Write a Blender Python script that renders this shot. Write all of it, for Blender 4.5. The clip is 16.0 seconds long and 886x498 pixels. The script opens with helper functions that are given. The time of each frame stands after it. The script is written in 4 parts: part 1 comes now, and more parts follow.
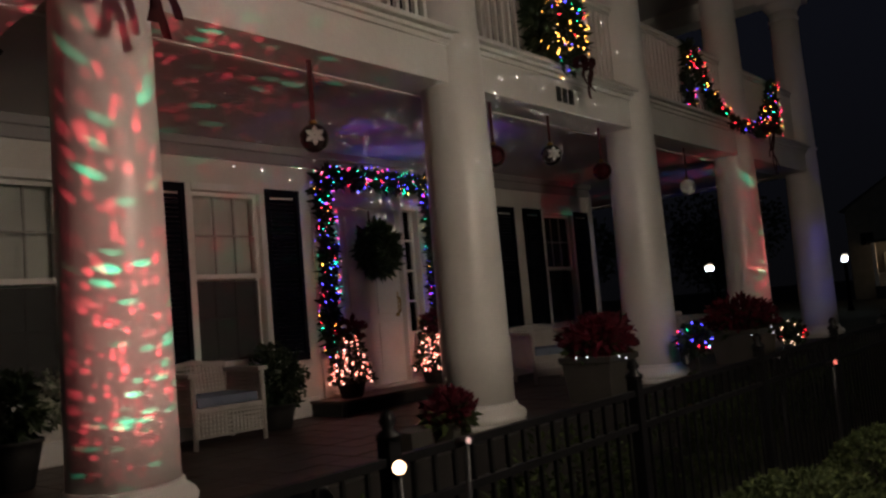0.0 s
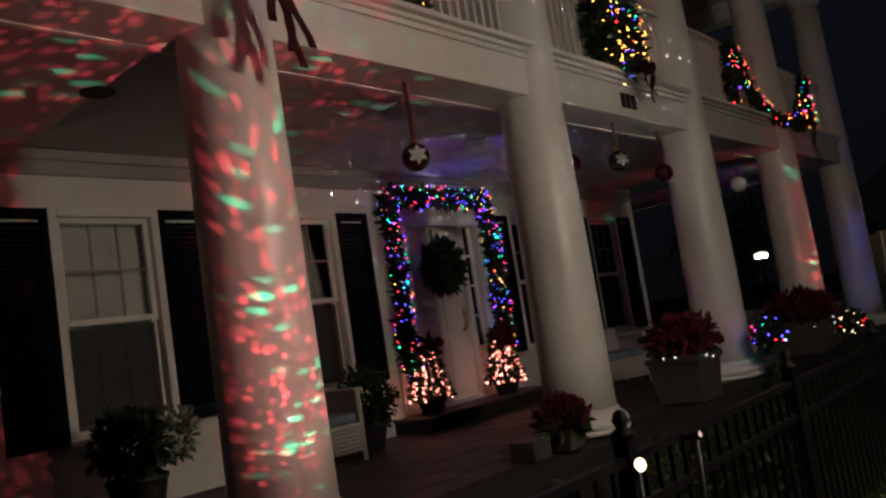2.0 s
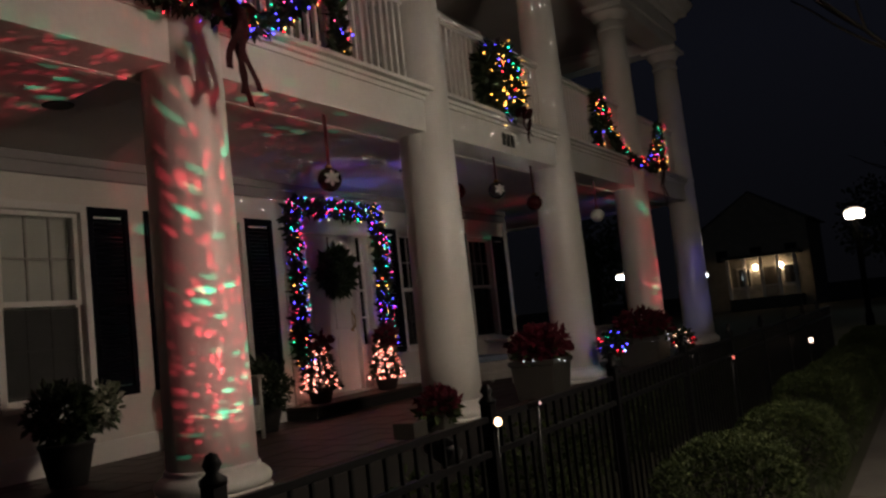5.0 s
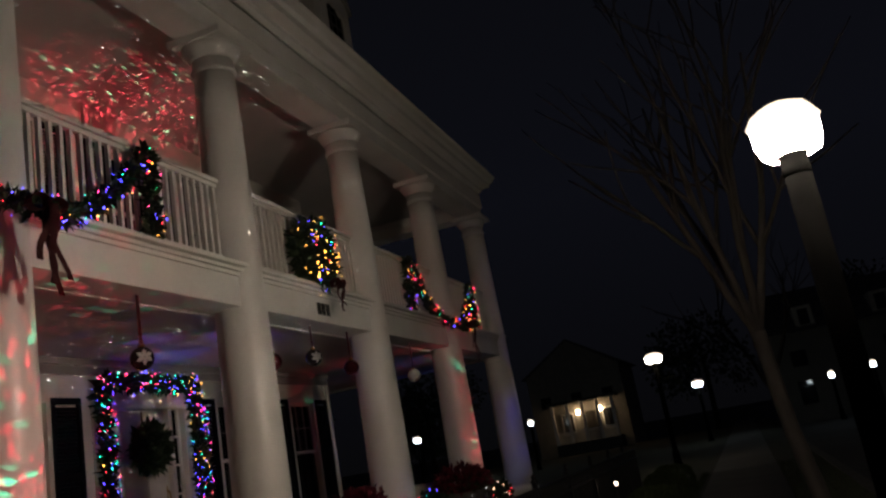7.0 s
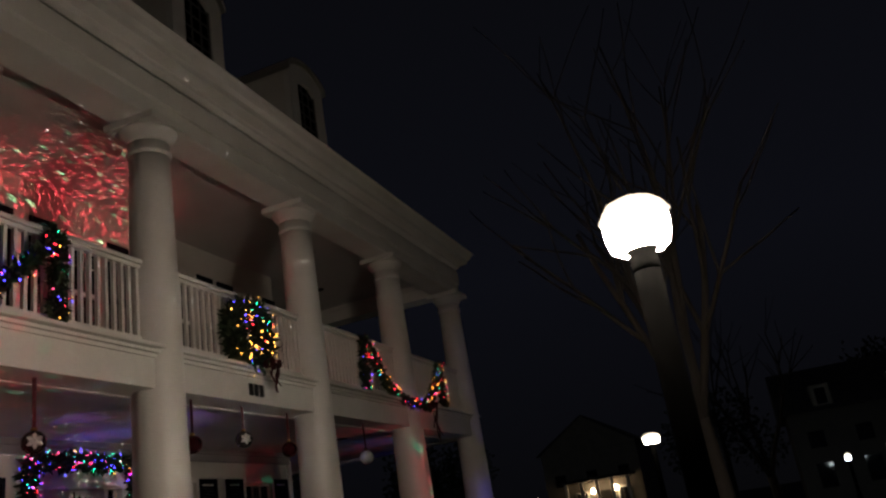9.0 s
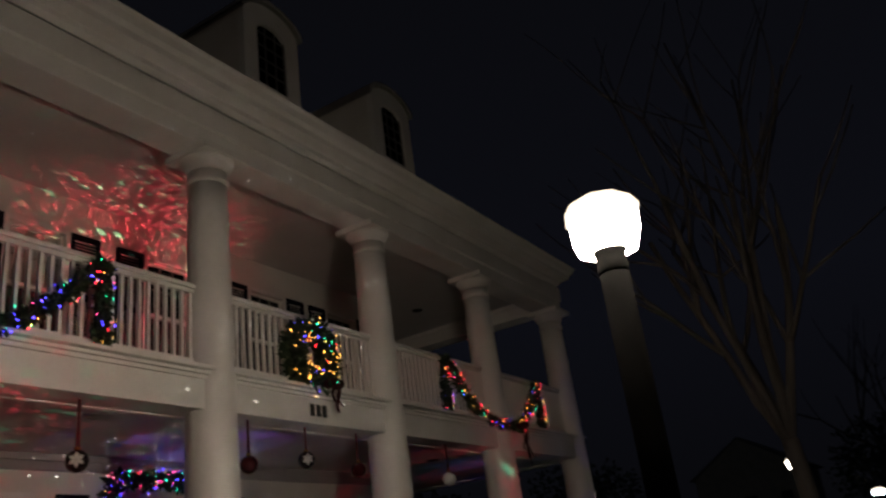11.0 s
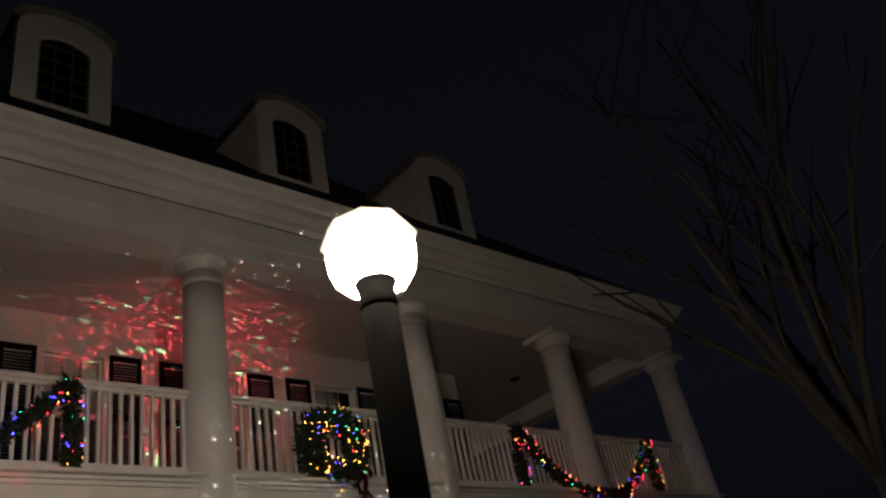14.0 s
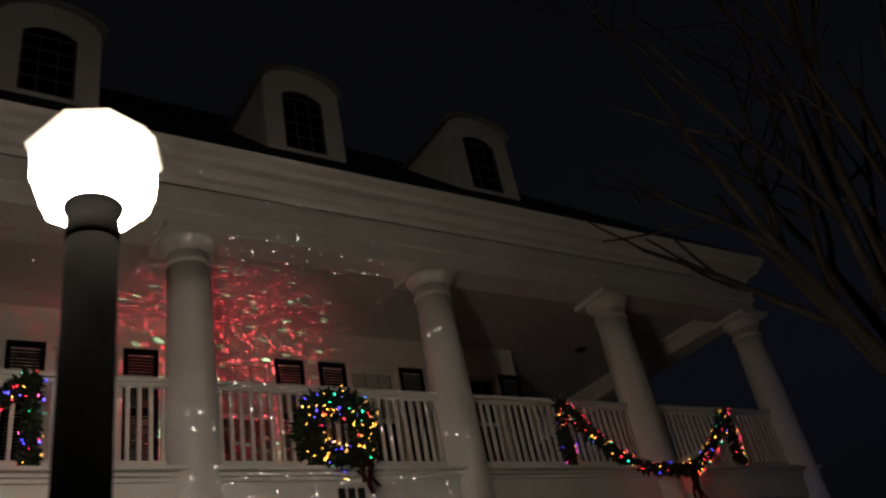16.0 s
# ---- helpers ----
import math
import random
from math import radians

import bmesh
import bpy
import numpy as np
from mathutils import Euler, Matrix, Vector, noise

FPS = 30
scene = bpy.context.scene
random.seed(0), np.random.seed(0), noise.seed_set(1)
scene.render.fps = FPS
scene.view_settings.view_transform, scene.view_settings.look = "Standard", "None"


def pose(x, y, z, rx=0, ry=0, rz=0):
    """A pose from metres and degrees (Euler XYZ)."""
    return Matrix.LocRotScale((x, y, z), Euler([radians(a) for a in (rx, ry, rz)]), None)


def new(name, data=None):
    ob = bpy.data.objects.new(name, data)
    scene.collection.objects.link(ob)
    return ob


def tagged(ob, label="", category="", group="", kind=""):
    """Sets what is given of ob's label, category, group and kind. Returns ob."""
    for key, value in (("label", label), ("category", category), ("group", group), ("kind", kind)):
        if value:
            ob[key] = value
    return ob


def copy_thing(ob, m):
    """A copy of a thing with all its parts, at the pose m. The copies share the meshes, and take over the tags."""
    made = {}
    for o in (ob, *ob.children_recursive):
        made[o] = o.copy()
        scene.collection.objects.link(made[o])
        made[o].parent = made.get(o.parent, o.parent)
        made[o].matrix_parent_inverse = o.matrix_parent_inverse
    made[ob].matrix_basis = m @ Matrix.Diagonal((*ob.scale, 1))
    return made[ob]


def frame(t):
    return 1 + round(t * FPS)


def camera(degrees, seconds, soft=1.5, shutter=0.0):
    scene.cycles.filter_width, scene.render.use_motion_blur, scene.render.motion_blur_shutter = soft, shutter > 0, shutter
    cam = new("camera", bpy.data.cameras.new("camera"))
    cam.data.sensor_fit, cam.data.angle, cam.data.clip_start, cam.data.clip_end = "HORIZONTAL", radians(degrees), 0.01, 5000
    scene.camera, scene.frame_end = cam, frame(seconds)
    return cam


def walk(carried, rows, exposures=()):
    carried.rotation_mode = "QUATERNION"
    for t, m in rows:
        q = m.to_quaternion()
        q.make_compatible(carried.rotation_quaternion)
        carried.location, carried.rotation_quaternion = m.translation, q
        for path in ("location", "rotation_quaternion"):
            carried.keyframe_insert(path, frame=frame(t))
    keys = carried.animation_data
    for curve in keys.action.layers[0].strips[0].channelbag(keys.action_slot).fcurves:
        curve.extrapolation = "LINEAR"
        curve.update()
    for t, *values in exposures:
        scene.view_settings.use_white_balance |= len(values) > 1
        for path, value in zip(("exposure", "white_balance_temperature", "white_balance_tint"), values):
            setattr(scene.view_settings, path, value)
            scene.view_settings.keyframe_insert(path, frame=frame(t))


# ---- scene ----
cam = camera(56.8, 16.0, soft=2.4, shutter=0.4)
METRES, EYE, TILT, LEAN, TURN = 9.4, 1.6, 0.0, 0.0, 40.0
ROWS = [
    (0.0, 0.0, 0.0, 0.0, 0.39, 4.53, 4.93),
    (0.5, -0.0234, -0.0093, 0.0009, 1.8, 4.6, 7.6),
    (1.0, -0.047, -0.0024, 0.0009, 3.3, 5.14, 8.36),
    (1.5, -0.0681, 0.0014, 0.0038, 2.31, 5.99, 9.07),
    (2.0, -0.0844, -0.0075, 0.0053, 0.54, 5.8, 8.78),
    (2.5, -0.0991, -0.021, 0.0074, -3.01, 5.4, 7.11),
    (3.0, -0.0978, -0.0409, 0.0064, -4.02, 6.33, 4.22),
    (5.5, -0.116, -0.1423, 0.0016, -11.93, 5.2, 7.71),
    (6.0, -0.1176, -0.1472, 0.0032, -19.22, 6.89, 10.71),
    (6.5, -0.1155, -0.164, 0.0066, -20.35, 12.0, 10.26),
    (7.0, -0.1042, -0.1934, 0.0053, -19.79, 14.26, 9.94),
    (7.5, -0.0796, -0.2029, 0.0015, -17.02, 17.02, 8.24),
    (8.0, -0.0475, -0.2173, 0.0015, -18.89, 18.87, 8.61),
    (10.5, 0.1049, -0.2351, -0.0053, -12.7, 20.82, 9.2),
    (11.0, 0.1421, -0.2349, -0.015, -7.29, 22.43, 7.17),
    (11.5, 0.1816, -0.2261, -0.02, -1.22, 24.1, 8.38),
    (12.0, 0.2251, -0.2179, -0.023, 2.23, 25.86, 9.64),
    (12.5, 0.2699, -0.211, -0.0235, 6.0, 28.11, 10.16),
    (13.0, 0.2976, -0.1803, -0.024, 8.37, 30.05, 9.22),
    (13.5, 0.3395, -0.1644, -0.0281, 7.15, 30.84, 9.02),
    (14.0, 0.3776, -0.1435, -0.0299, 8.93, 30.16, 10.44),
    (14.5, 0.4078, -0.1106, -0.0293, 11.84, 30.6, 8.18),
    (15.0, 0.4449, -0.0782, -0.031, 13.85, 32.0, 8.45),
    (15.5, 0.468, -0.0395, -0.0296, 17.33, 31.53, 9.73),
    (16.0, 0.4949, 0.0003, -0.0268, 18.49, 30.82, 10.21),
]
walk(cam, [(t, pose(0, 0, EYE, TILT, LEAN, TURN) @ pose(METRES * x, METRES * y, METRES * z, 90 + pitch, roll, yaw)) for t, x, y, z, yaw, pitch, roll in ROWS],
     exposures=[(0.0, 0.0), (7.0, 0.0), (14.5, 0.05), (15.5, 0.0), (16.0, -0.15)])

# ---- night sky ----
world = bpy.data.worlds.new("night")
scene.world = world
world.use_nodes = True
wn, wl = world.node_tree.nodes, world.node_tree.links
bg = wn["Background"]
tc = wn.new("ShaderNodeTexCoord")
sep = wn.new("ShaderNodeSeparateXYZ")
ramp = wn.new("ShaderNodeValToRGB")
wl.new(tc.outputs["Generated"], sep.inputs[0])
wl.new(sep.outputs["Z"], ramp.inputs[0])
ramp.color_ramp.elements[0].position, ramp.color_ramp.elements[0].color = 0.0, (0.0022, 0.0022, 0.0028, 1)
ramp.color_ramp.elements[1].position, ramp.color_ramp.elements[1].color = 0.9, (0.0026, 0.0026, 0.0032, 1)
mid = ramp.color_ramp.elements.new(0.28)
mid.color = (0.0036, 0.0039, 0.0062, 1)
wl.new(ramp.outputs[0], bg.inputs[0])
bg.inputs[1].default_value = 1.0

STREET_LAMP = 240.0     # radiance of the near lantern's glass
BULB = 14.0              # radiance of the small coloured bulbs


# ---- materials ----
def material(name):
    m = bpy.data.materials.new(name)
    m.use_nodes = True
    return m, m.node_tree.nodes, m.node_tree.links, m.node_tree.nodes["Principled BSDF"]


def surface(name, color, rough=0.5, spread=0.12, scale=6.0, fine=60.0, bump=0.1, metal=0.0, spec=0.5, dirt=None, pieces=0.0):
    """Painted, mineral or woody surface: broad stains, fine grain and a light relief."""
    m, n, l, b = material(name)
    tex = n.new("ShaderNodeTexCoord")
    big, small = n.new("ShaderNodeTexNoise"), n.new("ShaderNodeTexNoise")
    big.inputs["Scale"].default_value, small.inputs["Scale"].default_value = scale, fine
    big.inputs["Detail"].default_value = 6.0
    for k in (big, small):
        l.new(tex.outputs["Object"], k.inputs["Vector"])
    mix = n.new("ShaderNodeMix")
    mix.data_type = "RGBA"
    low = dirt or tuple(c * (1 - spread * 2) for c in color)
    mix.inputs["A"].default_value, mix.inputs["B"].default_value = (*low, 1), (*color, 1)
    cr = n.new("ShaderNodeMapRange")
    cr.inputs["From Min"].default_value, cr.inputs["From Max"].default_value = 0.3, 0.62
    l.new(big.outputs["Fac"], cr.inputs["Value"])
    l.new(cr.outputs[0], mix.inputs["Factor"])
    hsv = n.new("ShaderNodeHueSaturation")
    val = n.new("ShaderNodeMapRange")
    val.inputs["To Min"].default_value, val.inputs["To Max"].default_value = 1 - spread, 1 + spread
    l.new(small.outputs["Fac"], val.inputs["Value"])
    last = val.outputs[0]
    if pieces:
        info = n.new("ShaderNodeObjectInfo")
        pr = n.new("ShaderNodeMapRange")
        pr.inputs["To Min"].default_value, pr.inputs["To Max"].default_value = 1 - pieces, 1 + pieces
        l.new(info.outputs["Random"], pr.inputs["Value"])
        mul = n.new("ShaderNodeMath")
        mul.operation = "MULTIPLY"
        l.new(last, mul.inputs[0])
        l.new(pr.outputs[0], mul.inputs[1])
        last = mul.outputs[0]
    l.new(last, hsv.inputs["Value"])
    l.new(mix.outputs["Result"], hsv.inputs["Color"])
    l.new(hsv.outputs[0], b.inputs["Base Color"])
    b.inputs["Roughness"].default_value, b.inputs["Metallic"].default_value = rough, metal
    b.inputs["Specular IOR Level"].default_value = spec
    if bump:
        bp = n.new("ShaderNodeBump")
        bp.inputs["Strength"].default_value, bp.inputs["Distance"].default_value = bump, 0.01
        l.new(small.outputs["Fac"], bp.inputs["Height"])
        l.new(bp.outputs[0], b.inputs["Normal"])
    return m


def leafy(name, a, c, rough=0.6):
    """Foliage whose blades vary one from another."""
    m, n, l, b = material(name)
    geo, mix = n.new("ShaderNodeNewGeometry"), n.new("ShaderNodeMix")
    mix.data_type = "RGBA"
    mix.inputs["A"].default_value, mix.inputs["B"].default_value = (*a, 1), (*c, 1)
    l.new(geo.outputs["Random Per Island"], mix.inputs["Factor"])
    l.new(mix.outputs["Result"], b.inputs["Base Color"])
    b.inputs["Roughness"].default_value = rough
    return m


def glowing(name, colors, strength):
    """Lamps, and the lantern roof's own glow: one colour, or one of several for each bulb."""
    m, n, l, b = material(name)
    n.remove(b)
    e = n.new("ShaderNodeEmission")
    e.inputs[1].default_value = strength
    if len(colors) == 1:
        e.inputs[0].default_value = (*colors[0], 1)
    else:
        geo, cr = n.new("ShaderNodeNewGeometry"), n.new("ShaderNodeValToRGB")
        cr.color_ramp.interpolation = "CONSTANT"
        while len(cr.color_ramp.elements) < len(colors):
            cr.color_ramp.elements.new(0.5)
        for i, col in enumerate(colors):
            cr.color_ramp.elements[i].position, cr.color_ramp.elements[i].color = i / len(colors), (*col, 1)
        l.new(geo.outputs["Random Per Island"], cr.inputs[0])
        l.new(cr.outputs[0], e.inputs[0])
    l.new(e.outputs[0], n["Material Output"].inputs[0])
    return m


def pane_glass(name, tint=(0.9, 0.92, 0.92), floor_gloss=0.03):
    m, n, l, b = material(name)
    n.remove(b)
    clear, gloss, mix, fr = n.new("ShaderNodeBsdfTransparent"), n.new("ShaderNodeBsdfGlossy"), n.new("ShaderNodeMixShader"), n.new("ShaderNodeFresnel")
    clear.inputs[0].default_value = (*tint, 1)
    gloss.inputs["Roughness"].default_value = 0.02
    fr.inputs[0].default_value = 1.5
    l.new(fr.outputs[0], mix.inputs[0])
    l.new(clear.outputs[0], mix.inputs[1])
    l.new(gloss.outputs[0], mix.inputs[2])
    l.new(mix.outputs[0], n["Material Output"].inputs[0])
    return m


RED, GREEN, BLUE, AMBER, PINK = (1.0, 0.015, 0.03), (0.005, 0.75, 0.28), (0.05, 0.04, 1.0), (1.0, 0.38, 0.05), (1.0, 0.04, 0.16)
white_paint = surface("white_paint", (0.80, 0.78, 0.74), 0.45, 0.05, 1.2, 30, 0.06, dirt=(0.70, 0.67, 0.62))
column_paint = surface("column_paint", (0.80, 0.78, 0.74), 0.33, 0.04, 0.9, 25, 0.05, dirt=(0.69, 0.66, 0.61))
wall_paint = surface("wall_paint", (0.76, 0.73, 0.67), 0.6, 0.06, 1.0, 40, 0.10, dirt=(0.66, 0.62, 0.56))
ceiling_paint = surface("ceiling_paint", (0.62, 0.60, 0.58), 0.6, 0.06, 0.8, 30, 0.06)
# darker than the other trim: shade under the ceiling put into the colour
frieze_shade = surface("frieze_shade", (0.36, 0.33, 0.33), 0.6, 0.06, 1.0, 30, 0.06)
shutter_paint = surface("shutter_paint", (0.005, 0.006, 0.011), 0.75, 0.2, 3, 40, 0.1, spec=0.1)
blind_cloth = surface("blind_cloth", (0.72, 0.70, 0.64), 0.8, 0.06, 3, 50, 0.05)
porch_tile = surface("porch_tile", (0.055, 0.034, 0.027), 0.5, 0.2, 3, 50, 0.2, pieces=0.25)
mortar = surface("mortar", (0.024, 0.021, 0.018), 0.9, 0.15, 5, 80, 0.2)
shingle = surface("shingle", (0.085, 0.083, 0.082), 0.9, 0.25, 3, 60, 0.5)
black_iron = surface("black_iron", (0.006, 0.006, 0.007), 0.5, 0.2, 6, 80, 0.1, spec=0.18)
lamp_iron = surface("lamp_iron", (0.002, 0.002, 0.002), 0.95, 0.2, 6, 80, 0.1, spec=0.0)
concrete = surface("concrete", (0.10, 0.093, 0.083), 0.9, 0.14, 1.5, 120, 0.3, pieces=0.08)
asphalt = surface("asphalt", (0.050, 0.050, 0.052), 0.9, 0.2, 0.6, 200, 0.6)
soil = surface("soil", (0.035, 0.032, 0.018), 1.0, 0.3, 1.2, 40, 0.6, dirt=(0.022, 0.03, 0.012))
bark = surface("bark", (0.024, 0.020, 0.017), 0.9, 0.2, 5, 40, 0.5)
# white wicker, base lowered to carry the shade on the porch
wicker = surface("wicker", (0.50, 0.47, 0.42), 0.6, 0.08, 6, 60, 0.2)
cushion_cloth = surface("cushion_cloth", (0.20, 0.24, 0.32), 0.9, 0.12, 6, 120, 0.2)
red_cloth = surface("red_cloth", (0.35, 0.02, 0.03), 0.85, 0.12, 6, 120, 0.2)
ribbon_red = surface("ribbon_red", (0.075, 0.006, 0.010), 0.7, 0.15, 8, 80, 0.1)
dark_pot = surface("dark_pot", (0.03, 0.028, 0.026), 0.6, 0.2, 5, 60, 0.2)
muntin_grey = surface("muntin_grey", (0.30, 0.285, 0.26), 0.5, 0.05, 3, 40, 0.05)
# white planter colour lowered to carry the shade of the bush
shaded_pot = surface("shaded_pot", (0.075, 0.07, 0.06), 0.5, 0.08, 3, 40, 0.1)
number_metal = surface("number_metal", (0.015, 0.014, 0.013), 0.5, 0.1, 6, 60, 0.05)
brass = surface("brass", (0.45, 0.30, 0.10), 0.35, 0.1, 6, 80, 0.05, metal=1.0)
ornament_dark = surface("ornament_dark", (0.07, 0.055, 0.055), 0.22, 0.1, 6, 60, 0.02, metal=0.6)
ornament_red = surface("ornament_red", (0.07, 0.008, 0.012), 0.2, 0.1, 6, 60, 0.02, metal=0.5)
frost_white = surface("frost_white", (0.80, 0.79, 0.77), 0.5, 0.05, 6, 60, 0.05)
plastic_black = surface("plastic_black", (0.015, 0.015, 0.016), 0.5, 0.1, 6, 60, 0.05)
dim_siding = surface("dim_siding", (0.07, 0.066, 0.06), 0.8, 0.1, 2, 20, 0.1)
dark_inside = surface("dark_inside", (0.02, 0.02, 0.022), 0.9, 0.1, 2, 20, 0.0)
fir = leafy("fir", (0.012, 0.028, 0.012), (0.035, 0.055, 0.022))
shrub_leaf = leafy("shrub_leaf", (0.020, 0.034, 0.008), (0.055, 0.075, 0.016), 0.85)
dark_leaf = leafy("dark_leaf", (0.012, 0.024, 0.010), (0.032, 0.05, 0.018))
pale_leaf = leafy("pale_leaf", (0.10, 0.13, 0.07), (0.45, 0.45, 0.36))
# crimson, its tone lowered partly for the shade the poinsettias stand in
poinsettia_red = leafy("poinsettia_red", (0.05, 0.001, 0.007), (0.14, 0.002, 0.016), 0.7)
grass_blade = leafy("grass_blade", (0.02, 0.035, 0.01), (0.06, 0.075, 0.025))
glass = pane_glass("glass")
bulbs_mixed = glowing("bulbs_mixed", [BLUE, GREEN, RED, BLUE, AMBER, GREEN, PINK, BLUE], BULB * 1.3)
bulbs_warmred = glowing("bulbs_warmred", [RED, AMBER, RED, GREEN, BLUE, RED, PINK, AMBER], BULB)
bulbs_gold = glowing("bulbs_gold", [AMBER, BLUE, AMBER, RED, (1.0, 0.5, 0.1), BLUE, GREEN, AMBER], BULB)
bulbs_white = glowing("bulbs_white", [(1.0, 0.30, 0.21), (1.0, 0.20, 0.15), (1.0, 0.42, 0.32)], BULB * 0.5)
bulbs_cool = glowing("bulbs_cool", [(0.9, 0.95, 1.0)], BULB * 0.13)
lantern_glow = glowing("lantern_glow", [(1.0, 0.83, 0.66)], STREET_LAMP)
# roof given a glow of its own in place of light shining through
lantern_roof_glow = glowing("lantern_roof_glow", [(1.0, 0.84, 0.66)], 1.7)
far_glow_warm = glowing("far_glow_warm", [(1.0, 0.86, 0.68)], 22.0)
far_glow_cool = glowing("far_glow_cool", [(0.80, 0.95, 1.0)], 16.0)
porch_glow = glowing("porch_glow", [(1.0, 0.70, 0.40)], 26.0)
# lighter copy of the siding, standing in for lamp light that misses the walls
pale_lit_siding = surface("pale_lit_siding", (0.24, 0.225, 0.20), 0.8, 0.1, 2, 20, 0.1)


# ---- mesh helpers ----
def box(bm, x0, x1, y0, y1, z0, z1):
    v = [bm.verts.new((x, y, z)) for x in (x0, x1) for y in (y0, y1) for z in (z0, z1)]
    for f in ((0, 1, 3, 2), (4, 6, 7, 5), (0, 4, 5, 1), (2, 3, 7, 6), (0, 2, 6, 4), (1, 5, 7, 3)):
        bm.faces.new([v[i] for i in f])
    return v


def slab(*boxes):
    bm = bmesh.new()
    for b in boxes:
        box(bm, *b)
    return bm


def soft_slab(w, *boxes):
    """Boxes with small bevels on their edges."""
    bm = slab(*boxes)
    bmesh.ops.bevel(bm, geom=bm.edges[:], offset=w, segments=2, profile=0.7, affect="EDGES")
    return bm


def lathe(profile, n=24, centre=(0, 0, 0), bm=None):
    """A turned body from (radius, height) pairs."""
    bm = bm or bmesh.new()
    rings = []
    for r, z in profile:
        rings.append([bm.verts.new((centre[0] + r * math.cos(2 * math.pi * i / n), centre[1] + r * math.sin(2 * math.pi * i / n), centre[2] + z)) for i in range(n)])
    for a, b in zip(rings, rings[1:]):
        for i in range(n):
            f = bm.faces.new((a[i], a[(i + 1) % n], b[(i + 1) % n], b[i]))
            f.smooth = n > 8
    if profile[0][0] > 0:
        bm.faces.new(rings[0][::-1])
    if profile[-1][0] > 0:
        bm.faces.new(rings[-1])
    return bm


def tube(points, radii, n=8, bm=None):
    """A round bar along points, with a radius at each."""
    bm = bm or bmesh.new()
    pts = [Vector(p) for p in points]
    rings = []
    for i, p in enumerate(pts):
        d = (pts[min(i + 1, len(pts) - 1)] - pts[max(i - 1, 0)]).normalized()
        side = d.cross(Vector((0.31, 0.17, 0.94)) if abs(d.z) < 0.9 else Vector((1, 0.1, 0))).normalized()
        up = side.cross(d)
        r = radii[i] if isinstance(radii, (list, tuple)) else radii
        rings.append([bm.verts.new(p + r * (math.cos(2 * math.pi * k / n) * side + math.sin(2 * math.pi * k / n) * up)) for k in range(n)])
    for a, b in zip(rings, rings[1:]):
        for k in range(n):
            f = bm.faces.new((a[k], a[(k + 1) % n], b[(k + 1) % n], b[k]))
            f.smooth = True
    bm.faces.new(rings[0][::-1])
    bm.faces.new(rings[-1])
    return bm


def ball(bm, c, r, stretch=1.0, rings=4, n=6):
    prof = [(max(r * math.sin(math.pi * i / rings), 1e-4), -r * stretch * math.cos(math.pi * i / rings)) for i in range(rings + 1)]
    return lathe(prof, n, c, bm)


def bead(bm, c, r):
    """A small bulb: eight faces."""
    c = Vector(c)
    v = [bm.verts.new(c + Vector(d) * r) for d in ((1, 0, 0), (0, 1, 0), (-1, 0, 0), (0, -1, 0), (0, 0, 1.4), (0, 0, -1.4))]
    for i in range(4):
        bm.faces.new((v[i], v[(i + 1) % 4], v[4]))
        bm.faces.new((v[(i + 1) % 4], v[i], v[5]))


def blade(bm, root, way, length, width):
    """A leaf: a folded lozenge."""
    way = Vector(way).normalized()
    side = way.cross(Vector((random.uniform(-1, 1), random.uniform(-1, 1), random.uniform(-1, 1)))).normalized()
    up = side.cross(way)
    root = Vector(root)
    a, b = bm.verts.new(root), bm.verts.new(root + way * length)
    m = root + way * length * 0.5
    c, d = bm.verts.new(m + side * width + up * width * 0.4), bm.verts.new(m - side * width + up * width * 0.4)
    bm.faces.new((a, c, b))
    bm.faces.new((a, b, d))


def mesh_of(name, bm, mat):
    me = bpy.data.meshes.new(name)
    bmesh.ops.recalc_face_normals(bm, faces=bm.faces[:])
    bm.to_mesh(me)
    bm.free()
    if mat:
        me.materials.append(mat)
    return me


def part(name, bm, mat, parent, label=""):
    ob = new(name, mesh_of(name, bm, mat))
    ob.parent = parent
    return tagged(ob, label)


def thing(name, at, label, category, group="", kind=""):
    """An Empty at the thing's base, to hold its parts."""
    ob = new(name)
    ob.empty_display_size = 0.1
    ob.location = at
    return tagged(ob, label, category, group, kind)


def whole(name, bm, mat, label, category, group="", kind=""):
    return tagged(new(name, mesh_of(name, bm, mat)), label, category, group, kind)


def structure(name, bm, mat, label, category="structure"):
    return whole(name, bm, mat, label, category, "", "structure")


def rand_dir(flat=1.0):
    while True:
        v = Vector((random.uniform(-1, 1), random.uniform(-1, 1), random.uniform(-1, 1) * flat))
        if 0.1 < v.length < 1:
            return v.normalized()


# ---- plan ----
WALL, FRONT = -6.87, -4.33               # face of the house wall; line of the columns
FLOOR, SILL, CEIL, DECK, RAIL = 0.64, 0.80, 3.53, 3.97, 4.95   # porch floor, door sill, ceiling, gallery floor and rail
NECK, EAVE = 6.70, 7.65
COLS = [-1.00, 2.30, 5.47, 8.72, 11.97, 15.22]
Y0, Y1 = 1.52, 12.04                     # ends of the house wall
DOOR_Y = 6.90
WIN_LOW = [2.80, 4.86, 8.90, 11.01]
WIN_UP = [2.80, 4.89, 7.02, 9.12, 11.12]

